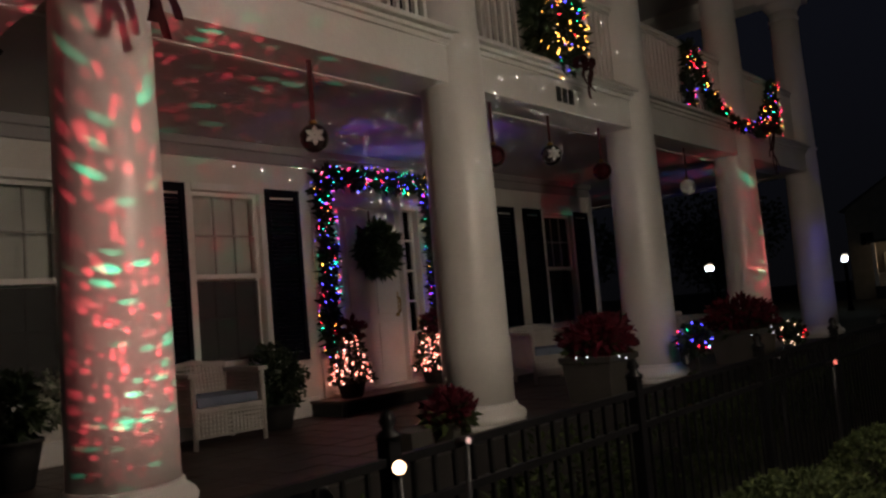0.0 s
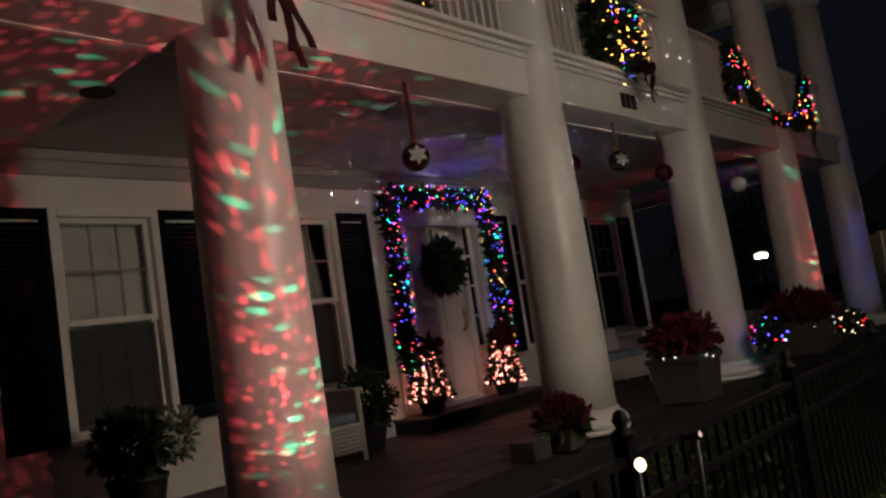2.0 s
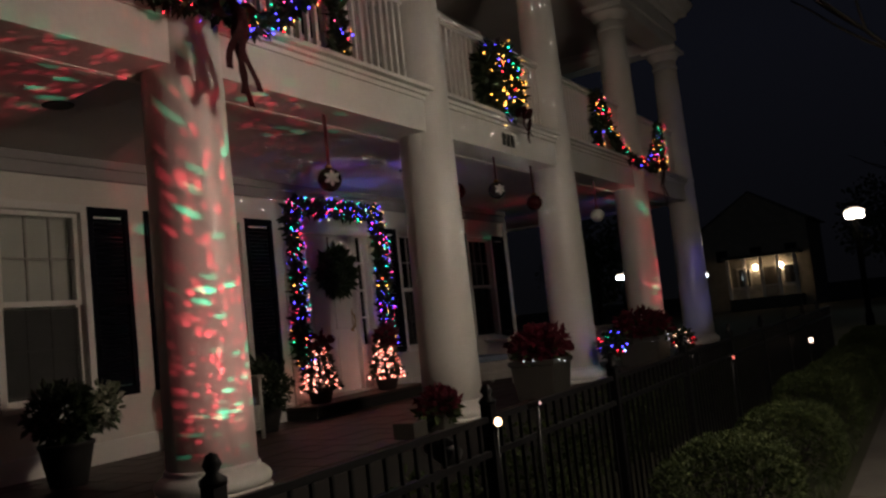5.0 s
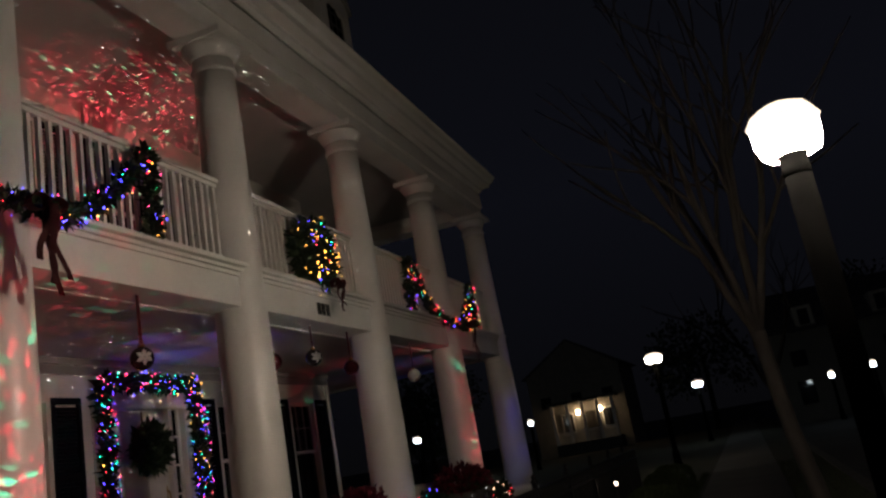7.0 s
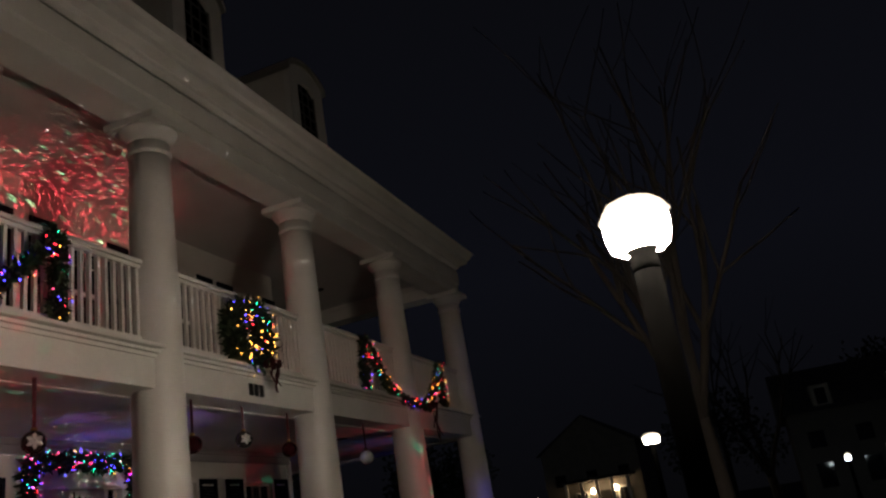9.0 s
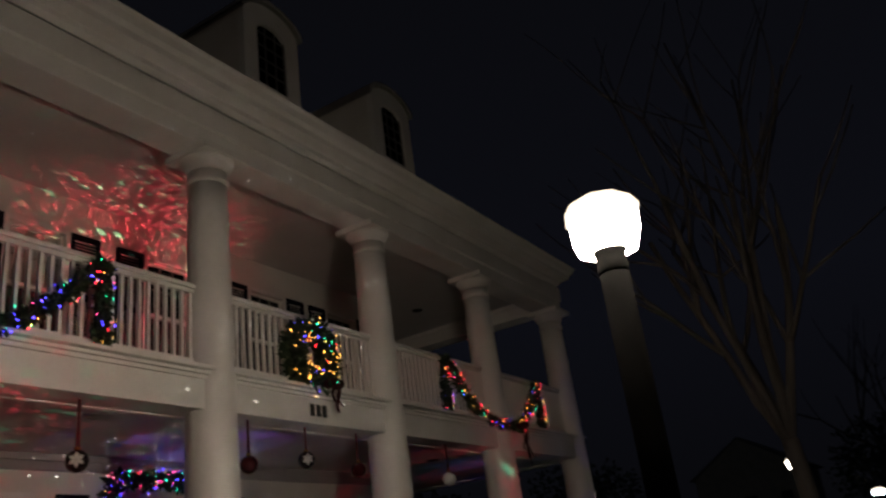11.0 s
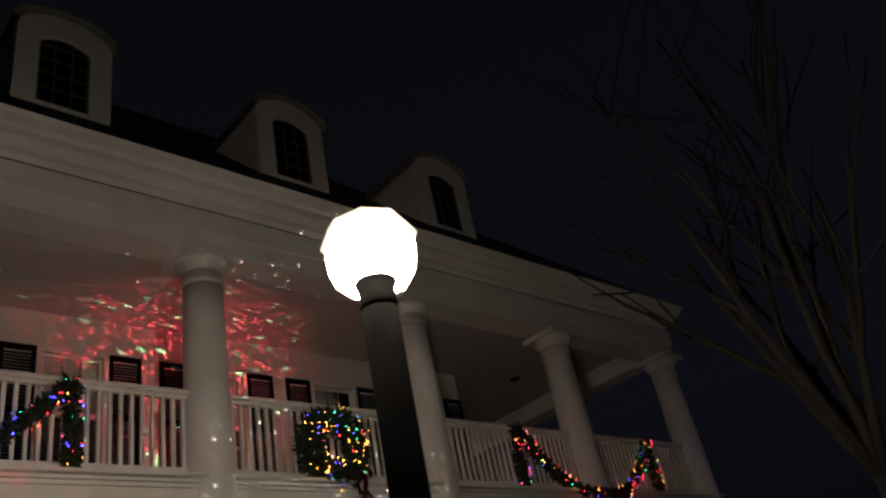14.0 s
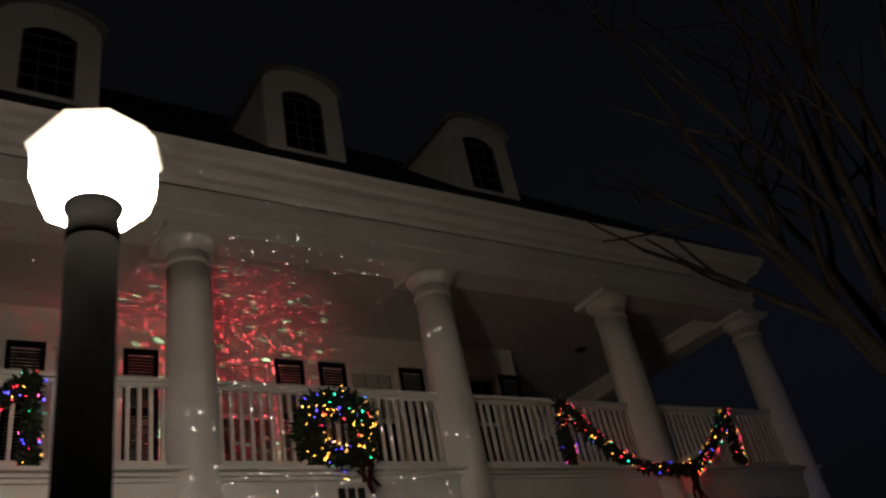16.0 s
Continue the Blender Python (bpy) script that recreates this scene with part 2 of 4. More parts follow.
# ---- ground ----
bm = bmesh.new()
prof = [(-600, -0.03), (1.9, -0.03), (1.9, -0.2), (9.9, -0.2), (9.9, -0.03), (600, -0.03)]
rows_ = [[bm.verts.new((x, y, z)) for x, z in prof] for y in (-300, -20, 0, 10, 20, 40, 900)]
for a, b in zip(rows_, rows_[1:]):
    for i in range(len(prof) - 1):
        bm.faces.new((a[i], a[i + 1], b[i + 1], b[i]))
structure("ground", bm, soil, "dark ground of grass and soil at night", "ground")
structure("road", slab((2.1, 9.7, -300, 300, -0.196, -0.15)), asphalt, "dark asphalt street beside the pavement", "road")
kerb = thing("kerb", (2.0, 0, 0), "grey concrete kerb along the street", "kerb", kind="structure")
for i in range(-6, 20):
    part("kerb_stone", soft_slab(0.012, (-0.1, 0.1, i * 2.0 + 0.005, i * 2.0 + 1.995, -0.2, 0.0)), concrete, kerb)
pavement = thing("pavement", (0, 0, 0), "pale concrete pavement in square slabs", "pavement", kind="structure")
slab_mesh = mesh_of("paving_slab", soft_slab(0.01, (-0.83, 0.82, -0.745, 0.745, -0.1, 0.0)), concrete)
for i in range(-6, 60):
    ob = new("paving_slab", slab_mesh)
    ob.parent = pavement
    ob.location = (0, i * 1.5, random.uniform(-0.004, 0.004))

# ---- house shell ----
def pierced(x0, x1, y0, y1, z0, z1, holes):
    """A wall along y with rectangular openings (ya, yb, za, zb)."""
    ys = sorted({y0, y1, *[h[0] for h in holes], *[h[1] for h in holes]})
    bm = bmesh.new()
    for a, b in zip(ys, ys[1:]):
        cuts = sorted((h[2], h[3]) for h in holes if h[0] <= a + 1e-6 and h[1] >= b - 1e-6)
        z = z0
        for c, d in cuts:
            if c > z:
                box(bm, x0, x1, a, b, z, c)
            z = d
        if z < z1:
            box(bm, x0, x1, a, b, z, z1)
    bmesh.ops.remove_doubles(bm, verts=bm.verts[:], dist=1e-4)
    return bm


WW, LOW_Z, UP_Z = 0.80, (1.30, 3.00), (4.80, 6.46)
holes = [(y - WW / 2, y + WW / 2, *LOW_Z) for y in WIN_LOW] + [(y - WW / 2, y + WW / 2, *UP_Z) for y in WIN_UP]
holes.append((DOOR_Y - 0.86, DOOR_Y + 0.86, SILL, 3.04))
structure("wall_east", pierced(WALL - 0.25, WALL, Y0, Y1, 0.0, 7.2, holes), wall_paint, "off-white painted front wall of the house", "wall")
structure("wall_north", slab((-16.0, WALL - 0.25, Y1 - 0.25, Y1, 0.0, 7.2)), wall_paint, "off-white painted side wall of the house", "wall")
structure("wall_south", slab((-16.0, WALL - 0.25, Y0, Y0 + 0.25, 0.0, 7.2)), wall_paint, "off-white painted side wall of the house", "wall")
structure("wall_west", slab((-16.25, -16.0, Y0, Y1, 0.0, 7.2)), wall_paint, "off-white painted rear wall of the house", "wall")
structure("room_floor", slab((-15.99, WALL - 0.26, Y0 + 0.26, Y1 - 0.26, 3.6, 3.9)), dark_inside, "dark floor between the storeys", "floor")
for y in (Y0 - 0.012, Y1 + 0.012):
    structure("corner_trim", soft_slab(0.008, (WALL - 0.10, WALL + 0.03, y - 0.06, y + 0.06, FLOOR, 3.40)), white_paint, "white corner board of the house wall", "trim")
structure("frieze_trim", soft_slab(0.01, (WALL + 0.002, WALL + 0.05, Y0, Y1, 3.33, 3.525), (WALL + 0.002, WALL + 0.09, Y0, Y1, 3.44, 3.525)), frieze_shade, "moulding along the top of the porch wall, darkened as shade under the ceiling", "trim")
structure("baseboard", soft_slab(0.008, (WALL + 0.002, WALL + 0.035, Y0, DOOR_Y - 1.0, FLOOR + 0.002, FLOOR + 0.2), (WALL + 0.002, WALL + 0.035, DOOR_Y + 1.0, Y1, FLOOR + 0.002, FLOOR + 0.2)), white_paint, "white baseboard of the porch wall", "baseboard")

# porch floor: brick foundation, slab and pavers
structure("foundation", slab((-4.0, -3.86, -1.5, 15.62, -0.05, FLOOR - 0.1), (-12.0, -4.0, 15.47, 15.62, -0.05, FLOOR - 0.1)), mortar, "dark foundation wall under the porch", "wall")
structure("porch_floor", slab((WALL, -3.85, -1.5, 15.63, FLOOR - 0.12, FLOOR - 0.025), (-12.0, WALL - 0.001, Y1 + 0.001, 15.63, FLOOR - 0.12, FLOOR - 0.025)), mortar, "dark mortar bed of the porch floor", "floor")

# landing before the front door, one step up
landing = thing("door_step", (WALL, DOOR_Y, FLOOR), "dark paved step before the front door", "step", kind="structure")
part("riser", soft_slab(0.006, (0.003, 0.50, -1.14, 1.22, 0.002, SILL - FLOOR - 0.034)), mortar, landing, "dark mortar riser")
for i in range(8):
    part("tread", soft_slab(0.008, (0.003, 0.53, -1.16 + i * 0.30, -1.165 + (i + 1) * 0.30, SILL - FLOOR - 0.033, SILL - FLOOR - 0.002)), porch_tile, landing)

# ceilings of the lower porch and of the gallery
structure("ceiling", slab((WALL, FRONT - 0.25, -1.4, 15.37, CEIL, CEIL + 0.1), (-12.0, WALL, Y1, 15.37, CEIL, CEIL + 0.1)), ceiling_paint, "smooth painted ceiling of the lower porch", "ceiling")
structure("ceiling_trim", soft_slab(0.006, (FRONT - 0.30, FRONT - 0.252, -1.4, 14.9, CEIL - 0.03, CEIL - 0.002)), white_paint, "thin white bead along the porch beam", "trim")
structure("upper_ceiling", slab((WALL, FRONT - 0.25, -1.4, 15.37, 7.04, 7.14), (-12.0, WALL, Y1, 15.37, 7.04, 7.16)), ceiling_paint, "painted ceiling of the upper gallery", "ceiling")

# beam at the upper floor with mouldings
beam = thing("porch_beam", (0, 0, CEIL), "white painted beam with mouldings under the gallery rail", "beam", kind="structure")
part("fascia", soft_slab(0.006, (FRONT - 0.25, FRONT + 0.15, -1.3, 15.39, -0.02, 0.30), (-12, FRONT - 0.251, 15.02, 15.37, -0.02, 0.30)), white_paint, beam)
part("moulding", soft_slab(0.006, (FRONT - 0.25, FRONT + 0.17, -1.3, 15.41, 0.303, 0.345), (FRONT - 0.25, FRONT + 0.20, -1.3, 15.44, 0.350, 0.385)), white_paint, beam)
part("deck_edge", soft_slab(0.008, (FRONT - 0.25, FRONT + 0.24, -1.3, 15.47, 0.400, 0.44), (-12, FRONT - 0.252, 14.97, 15.47, 0.31, 0.44)), white_paint, beam)
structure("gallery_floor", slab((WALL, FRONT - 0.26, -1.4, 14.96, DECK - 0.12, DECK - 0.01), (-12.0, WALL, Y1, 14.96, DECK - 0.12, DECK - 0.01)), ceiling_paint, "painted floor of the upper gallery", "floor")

# entablature and cornice
ent = thing("entablature", (0, 0, NECK), "broad white entablature under the eaves", "entablature", kind="structure")
part("architrave", soft_slab(0.01, (FRONT - 0.24, FRONT + 0.22, -1.4, 15.45, 0.0, 0.24), (-12, FRONT - 0.242, 14.99, 15.45, 0.0, 0.24)), white_paint, ent)
part("frieze", soft_slab(0.01, (FRONT - 0.24, FRONT + 0.26, -1.4, 15.49, 0.242, 0.55), (-12, FRONT - 0.242, 14.97, 15.49, 0.242, 0.55)), white_paint, ent)
cor = bmesh.new()
steps = [(0.28, 0.55), (0.34, 0.60), (0.36, 0.66), (0.50, 0.70), (0.52, 0.78), (0.57, 0.82), (0.61, 0.90), (0.65, 0.945), (-0.2, 0.955)]
lines = []
for d, h in steps:
    lines.append([cor.verts.new((FRONT + d, -1.6, h)), cor.verts.new((FRONT + d, 15.05 + d, h)), cor.verts.new((-12.0, 15.05 + d, h))])
for a, b in zip(lines, lines[1:]):
    for i in range(2):
        cor.faces.new((a[i], a[i + 1], b[i + 1], b[i]))
part("cornice", cor, white_paint, ent)

# roof: a front slope hipped at the end
bm = bmesh.new()
E, RIDGE = FRONT + 0.60, 14.3
p = [bm.verts.new(c) for c in ((E, -1.7, EAVE + 0.02), (E, 15.62, EAVE + 0.02), (-10.3, 8.9, RIDGE), (-10.3, -1.7, RIDGE), (-17.0, -1.7, EAVE + 0.02), (-17.0, 15.62, EAVE + 0.02))]
bm.faces.new((p[0], p[1], p[2], p[3]))
bm.faces.new((p[1], p[5], p[2]))
bm.faces.new((p[3], p[2], p[5], p[4]))
bm.faces.new((p[0], p[3], p[4]))
bm.faces.new((p[0], p[4], p[5], p[1]))
roof = structure("roof", bm, shingle, "dark shingle roof above the cornice", "roof")


# ---- columns ----
def column():
    c = thing("column", (FRONT, 0, FLOOR), "tall round white column with a moulded base and capital", "column", "columns of the porch")
    part("plinth", lathe([(0.375, 0.0), (0.385, 0.01), (0.385, 0.028), (0.372, 0.036)], 40), column_paint, c)
    part("base", lathe([(0.355, 0.038), (0.378, 0.06), (0.385, 0.09), (0.372, 0.12), (0.34, 0.145), (0.322, 0.158), (0.314, 0.17), (0.318, 0.182), (0.308, 0.195)], 40), column_paint, c)
    H = NECK - FLOOR
    prof = []
    for i in range(13):
        u = i / 12
        prof.append((0.298 - 0.066 * u ** 1.5, 0.197 + (H - 0.42 - 0.197) * u))
    part("shaft", lathe(prof, 40), column_paint, c)
    part("necking", lathe([(0.234, H - 0.418), (0.256, H - 0.40), (0.256, H - 0.37), (0.236, H - 0.352), (0.236, H - 0.25)], 40), column_paint, c)
    part("capital", lathe([(0.24, H - 0.248), (0.26, H - 0.22), (0.30, H - 0.16), (0.325, H - 0.11), (0.325, H - 0.09)], 40), column_paint, c)
    part("abacus", soft_slab(0.012, (-0.35, 0.35, -0.35, 0.35, H - 0.088, H - 0.002)), column_paint, c)
    return c


first = column()
first.location.y = COLS[0]
for y in COLS[1:]:
    copy_thing(first, pose(FRONT, y, FLOOR))
copy_thing(first, pose(-11.6, 15.22, FLOOR))

# ---- gallery railing, one run between each two columns ----
bal_mesh = mesh_of("baluster", slab((-0.019, 0.019, -0.019, 0.019, 0.0, RAIL - DECK - 0.17)), white_paint)


def railing(a, b):
    r = thing("railing", (FRONT, a, DECK), "white painted wooden gallery railing with square balusters", "railing", "railings of the gallery")
    L = b - a
    part("bottom_rail", soft_slab(0.006, (-0.03, 0.03, 0, L, 0.055, 0.12)), white_paint, r)
    part("top_rail", soft_slab(0.012, (-0.055, 0.055, 0, L, RAIL - DECK - 0.05, RAIL - DECK), (-0.03, 0.03, 0, L, RAIL - DECK - 0.1, RAIL - DECK - 0.052)), white_paint, r)
    n = round(L / 0.112)
    for i in range(n):
        ob = new("baluster", bal_mesh)
        ob.parent = r
        ob.location = (0, (i + 0.5) * L / n, 0.118)
    for yy in (L * 0.33, L * 0.67):
        part("foot", slab((-0.02, 0.02, yy - 0.02, yy + 0.02, -0.01, 0.056)), white_paint, r)
    return r


for a, b in zip(COLS, COLS[1:]):
    railing(a + 0.24, b - 0.24)
side = railing(0.0, 6.6)
side.matrix_basis = pose(FRONT - 0.3, 15.22, DECK, 0, 0, 90)


# ---- windows, shutters ----
def window(i, y, z0, z1, screen):
    w = thing("window_%d" % i, (WALL, y, z0), "white double-hung window with muntins and a drawn blind", "window", kind="structure")
    h, a = z1 - z0, WW / 2
    part("casing", soft_slab(0.006, (0.003, 0.035, -a - 0.07, -a, -0.03, h + 0.07), (0.003, 0.035, a, a + 0.07, -0.03, h + 0.07), (0.003, 0.04, -a, a, h, h + 0.075)), white_paint, w)
    part("window_sill", soft_slab(0.008, (-0.12, 0.09, -a - 0.09, a + 0.09, -0.075, -0.032)), white_paint, w)
    mid = h * 0.5

    def sash(name, zb, zt, x):
        s = part(name, soft_slab(0.004, (x, x + 0.035, -a, -a + 0.045, zb, zt), (x, x + 0.035, a - 0.045, a, zb, zt), (x, x + 0.035, -a + 0.046, a - 0.046, zb, zb + 0.05), (x, x + 0.035, -a + 0.046, a - 0.046, zt - 0.045, zt)), white_paint, w)
        bars = [(x + 0.008, x + 0.026, yy - 0.009, yy + 0.009, zb + 0.051, zt - 0.046) for yy in (-0.118, 0.118)]
        bars.append((x + 0.007, x + 0.027, -a + 0.047, a - 0.047, (zb + zt) / 2 - 0.009, (zb + zt) / 2 + 0.009))
        part("muntins", slab(*bars), muntin_grey, s)
        g = part("pane", slab((x + 0.014, x + 0.018, -a + 0.044, a - 0.044, zb + 0.049, zt - 0.044)), glass, s, "clear window pane")
        g.visible_shadow = False
        return s

    sash("upper_sash", mid - 0.02, h - 0.002, -0.06)
    sash("lower_sash", 0.0, mid + 0.025, -0.098)
    if screen:
        part("insect_screen", slab((-0.052, -0.049, -a + 0.03, a - 0.03, 0.02, mid - 0.04)), screen_net, w, "dark mesh insect screen")
    bl = [(-0.170, -0.160, -a + 0.01, a - 0.01, 0.005, h - 0.05), (-0.19, -0.145, -a + 0.01, a - 0.01, h - 0.048, h - 0.004)]
    part("blind", slab(*bl), blind_cloth, w, "cream roller blind")
    return w


def net_material():
    m, n, l, b = material("screen_net")
    mix, clear = n.new("ShaderNodeMixShader"), n.new("ShaderNodeBsdfTransparent")
    b.inputs["Base Color"].default_value, b.inputs["Roughness"].default_value = (0.05, 0.05, 0.05, 1), 0.8
    mix.inputs[0].default_value = 0.55
    l.new(clear.outputs[0], mix.inputs[1])
    l.new(b.outputs[0], mix.inputs[2])
    l.new(mix.outputs[0], n["Material Output"].inputs[0])
    return m


screen_net = net_material()
k = 1
for y in WIN_LOW:
    window(k, y, *LOW_Z, True)
    k += 1
for y in WIN_UP:
    window(k, y, *UP_Z, True)
    k += 1


def shutter(h):
    s = thing("shutter", (WALL, 0, 0), "black louvred wooden window shutter", "shutter", "shutters beside the windows")
    w = 0.45
    part("frame", soft_slab(0.004, (0.004, 0.045, 0, 0.055, 0, h), (0.004, 0.045, w - 0.055, w, 0, h), (0.004, 0.045, 0.056, w - 0.056, 0, 0.09), (0.004, 0.045, 0.056, w - 0.056, h - 0.08, h), (0.004, 0.045, 0.056, w - 0.056, h * 0.48, h * 0.48 + 0.08)), shutter_paint, s)
    bm = bmesh.new()
    n = int((h - 0.2) / 0.045)
    for i in range(n):
        z = 0.10 + i * (h - 0.2) / n
        v = [bm.verts.new(c) for c in ((0.012, 0.057, z + 0.04), (0.012, w - 0.057, z + 0.04), (0.036, w - 0.057, z), (0.036, 0.057, z), (0.008, 0.057, z + 0.034), (0.008, w - 0.057, z + 0.034), (0.030, w - 0.057, z - 0.004), (0.030, 0.057, z - 0.004))]
        for f in ((0, 1, 2, 3), (7, 6, 5, 4), (3, 2, 6, 7), (0, 4, 5, 1)):
            bm.faces.new([v[q] for q in f])
    part("louvres", bm, shutter_paint, s)
    return s


for ys, (z0, z1), skip in ((WIN_LOW, LOW_Z, ()), (WIN_UP, UP_Z, ())):
    one = None
    for y in ys:
        for off in (-WW / 2 - 0.075 - 0.45, WW / 2 + 0.075):
            at = pose(WALL, y + off, z0 - 0.06)
            if one is None:
                one = shutter(z1 - z0 + 0.12)
                one.matrix_basis = at
            else:
                copy_thing(one, at)

# ---- front door ----
door = thing("door_1", (WALL, DOOR_Y, SILL), "white panelled front door with sidelights", "door", kind="structure")
part("door_frame", soft_slab(0.006, (-0.16, 0.03, -0.93, -0.80, 0, 2.24), (-0.16, 0.03, 0.80, 0.93, 0, 2.24), (-0.16, 0.035, -0.799, 0.799, 2.12, 2.25), (-0.16, 0.02, -0.54, -0.47, 0.03, 2.119), (-0.16, 0.02, 0.47, 0.54, 0.03, 2.119), (-0.16, 0.06, -0.799, 0.799, 0.0, 0.028)), white_paint, door)
leaf = part("door_leaf", soft_slab(0.004, (-0.10, -0.055, -0.468, 0.468, 0.032, 2.116)), white_paint, door)
for zz, hh in ((0.14, 0.62), (0.86, 0.56), (1.52, 0.50)):
    for yy in (-0.39, 0.05):
        part("door_panel", soft_slab(0.012, (-0.056, -0.040, yy, yy + 0.34, zz, zz + hh)), white_paint, leaf)
part("handle_plate", soft_slab(0.004, (-0.056, -0.046, 0.36, 0.42, 0.82, 1.12)), brass, leaf, "brass handle plate")
part("door_handle", tube([(-0.045, 0.39, 0.86), (0.0, 0.39, 0.88), (0.01, 0.39, 0.96), (0.0, 0.39, 1.04), (-0.045, 0.39, 1.06)], 0.011), brass, leaf, "brass pull handle")
for yy in (-0.67, 0.67):
    part("sidelight_panel", soft_slab(0.01, (-0.10, -0.06, yy - 0.128, yy + 0.128, 0.03, 0.62)), white_paint, door)
    g = part("sidelight_pane", slab((-0.085, -0.08, yy - 0.128, yy + 0.128, 0.621, 2.118)), glass, door)
    g.visible_shadow = False
    part("sidelight_muntin", slab(*[(-0.095, -0.065, yy - 0.128, yy + 0.128, zz, zz + 0.025) for zz in (0.98, 1.36, 1.74)], (-0.1, -0.06, yy - 0.128, yy - 0.09, 0.625, 2.115), (-0.1, -0.06, yy + 0.09, yy + 0.128, 0.625, 2.115)), white_paint, door)
    part("sidelight_curtain", slab((-0.15, -0.14, yy - 0.128, yy + 0.128, 0.03, 2.118)), blind_cloth, door, "pale curtain behind the sidelight")


# ---- dormers ----
def dormer(y):
    d = thing("dormer", (-4.93, y, 8.54), "white arched roof dormer with a small-paned window", "dormer", "dormers on the roof")
    hw, hs, n = 0.62, 1.62, 14
    arc = [(hw * math.cos(math.pi * i / n), hs + 0.36 * math.sin(math.pi * i / n)) for i in range(n + 1)]
    outer = [(hw, 0.0)] + arc + [(-hw, 0.0)]
    iw, ih = 0.33, 1.42
    iarc = [(iw * math.cos(math.pi * i / n), ih + 0.2 * math.sin(math.pi * i / n)) for i in range(n + 1)]
    inner = [(iw, 0.42)] + iarc + [(-iw, 0.42)]
    bm = bmesh.new()
    for x in (0.0, -0.12):
        o = [bm.verts.new((x, a, b)) for a, b in outer]
        i_ = [bm.verts.new((x, a, b)) for a, b in inner]
        for q in range(len(outer) - 1):
            bm.faces.new((o[q], o[q + 1], i_[q + 1], i_[q]))
        bm.faces.new((o[-1], o[0], i_[0], i_[-1]))
        if x == 0.0:
            fo, fi = o, i_
        else:
            for q in range(len(outer)):
                r = (q + 1) % len(outer)
                bm.faces.new((fo[q], fo[r], o[r], o[q]))
                bm.faces.new((fi[q], fi[r], i_[r], i_[q]))
    part("face", bm, white_paint, d)
    bm = bmesh.new()
    ring = [(a * 1.0, b) for a, b in outer[1:-1]]
    for x in (-0.121, -3.4):
        pts = [(0.62, 0.0)] + ring + [(-0.62, 0.0)]
        row = [bm.verts.new((x, a, b)) for a, b in pts]
        if x == -0.121:
            last = row
        else:
            for q in range(len(row) - 1):
                bm.faces.new((last[q], last[q + 1], row[q + 1], row[q]))
    part("cheek_wall", bm, wall_paint, d)
    bm = bmesh.new()
    lo = [(a * 1.07, b + 0.03) for a, b in arc]
    hi = [(a * 1.13, b + 0.09) for a, b in arc]
    rows2 = [[bm.verts.new((x, a, b)) for a, b in pr] for x, pr in ((0.06, lo), (0.06, hi), (-3.4, hi), (-3.4, lo))]
    for r1, r2 in zip(rows2, rows2[1:] + rows2[:1]):
        for q in range(n):
            bm.faces.new((r1[q], r1[q + 1], r2[q + 1], r2[q]))
    part("hood", bm, hood_metal, d, "grey curved hood")
    win = part("window_frame", slab((-0.06, -0.03, -iw, -iw + 0.03, 0.42, ih + 0.06), (-0.06, -0.03, iw - 0.03, iw, 0.42, ih + 0.06), (-0.06, -0.03, -iw, iw, 0.42, 0.46), (-0.058, -0.032, -0.12, -0.102, 0.46, ih + 0.16), (-0.058, -0.032, 0.102, 0.12, 0.46, ih + 0.16), *[(-0.057, -0.033, -iw, iw, zz, zz + 0.018) for zz in (0.70, 0.94, 1.18, 1.42)]), dormer_bar, d)
    bm = bmesh.new()
    f = bm.faces.new([bm.verts.new((-0.07, a, b)) for a, b in inner])
    bmesh.ops.solidify(bm, geom=[f], thickness=0.006)
    part("pane", bm, dark_pane, win, "dark window pane")
    return d


hood_metal = surface("hood_metal", (0.30, 0.29, 0.27), 0.6, 0.1, 3, 40, 0.05)
dormer_bar = surface("dormer_bar", (0.09, 0.085, 0.08), 0.6, 0.1, 3, 40, 0.05)
dark_pane = surface("dark_pane", (0.012, 0.013, 0.016), 0.06, 0.1, 3, 20, 0.0)
for y in (3.94, 7.45, 10.75):
    dormer(y)


# ---- street lamp ----
def street_lamp(at, height, glow, label, name="street_lamp", wide=0.2):
    s = thing(name, at, label, "street lamp", "street lamps")
    part("base", lathe([(0.16, 0), (0.16, 0.1), (0.13, 0.14), (0.12, 0.45), (0.10, 0.5), (0.085, 0.55)], 16), lamp_iron, s)
    h = height - 0.36
    part("pole", lathe([(0.088, 0.551), (0.084, h * 0.6), (0.084, h + 0.011)], 20), lamp_iron, s)
    part("collar", lathe([(0.0845, h + 0.012), (0.088, h + 0.03), (0.088, h + 0.06), (0.085, h + 0.08), (0.088, h + 0.14), (0.10, h + 0.146), (0.10, h + 0.153)], 20), lamp_iron, s)
    lamp = part("lantern", lathe([(wide * 0.84, h + 0.155), (wide * 0.90, h + 0.165), (wide * 1.02, h + 0.24), (wide * 1.05, h + 0.31), (wide * 1.05, h + 0.368)], 8), glow, s, "brightly lit eight-sided glass lantern")
    part("roof", lathe([(wide * 1.06, h + 0.369), (wide * 1.15, h + 0.371), (wide * 1.16, h + 0.386), (wide * 0.94, h + 0.455), (wide * 0.46, h + 0.50), (0.02, h + 0.51)], 8), lantern_roof_glow, lamp, "faceted lantern roof with a glow of its own, standing in for light from below")
    return s


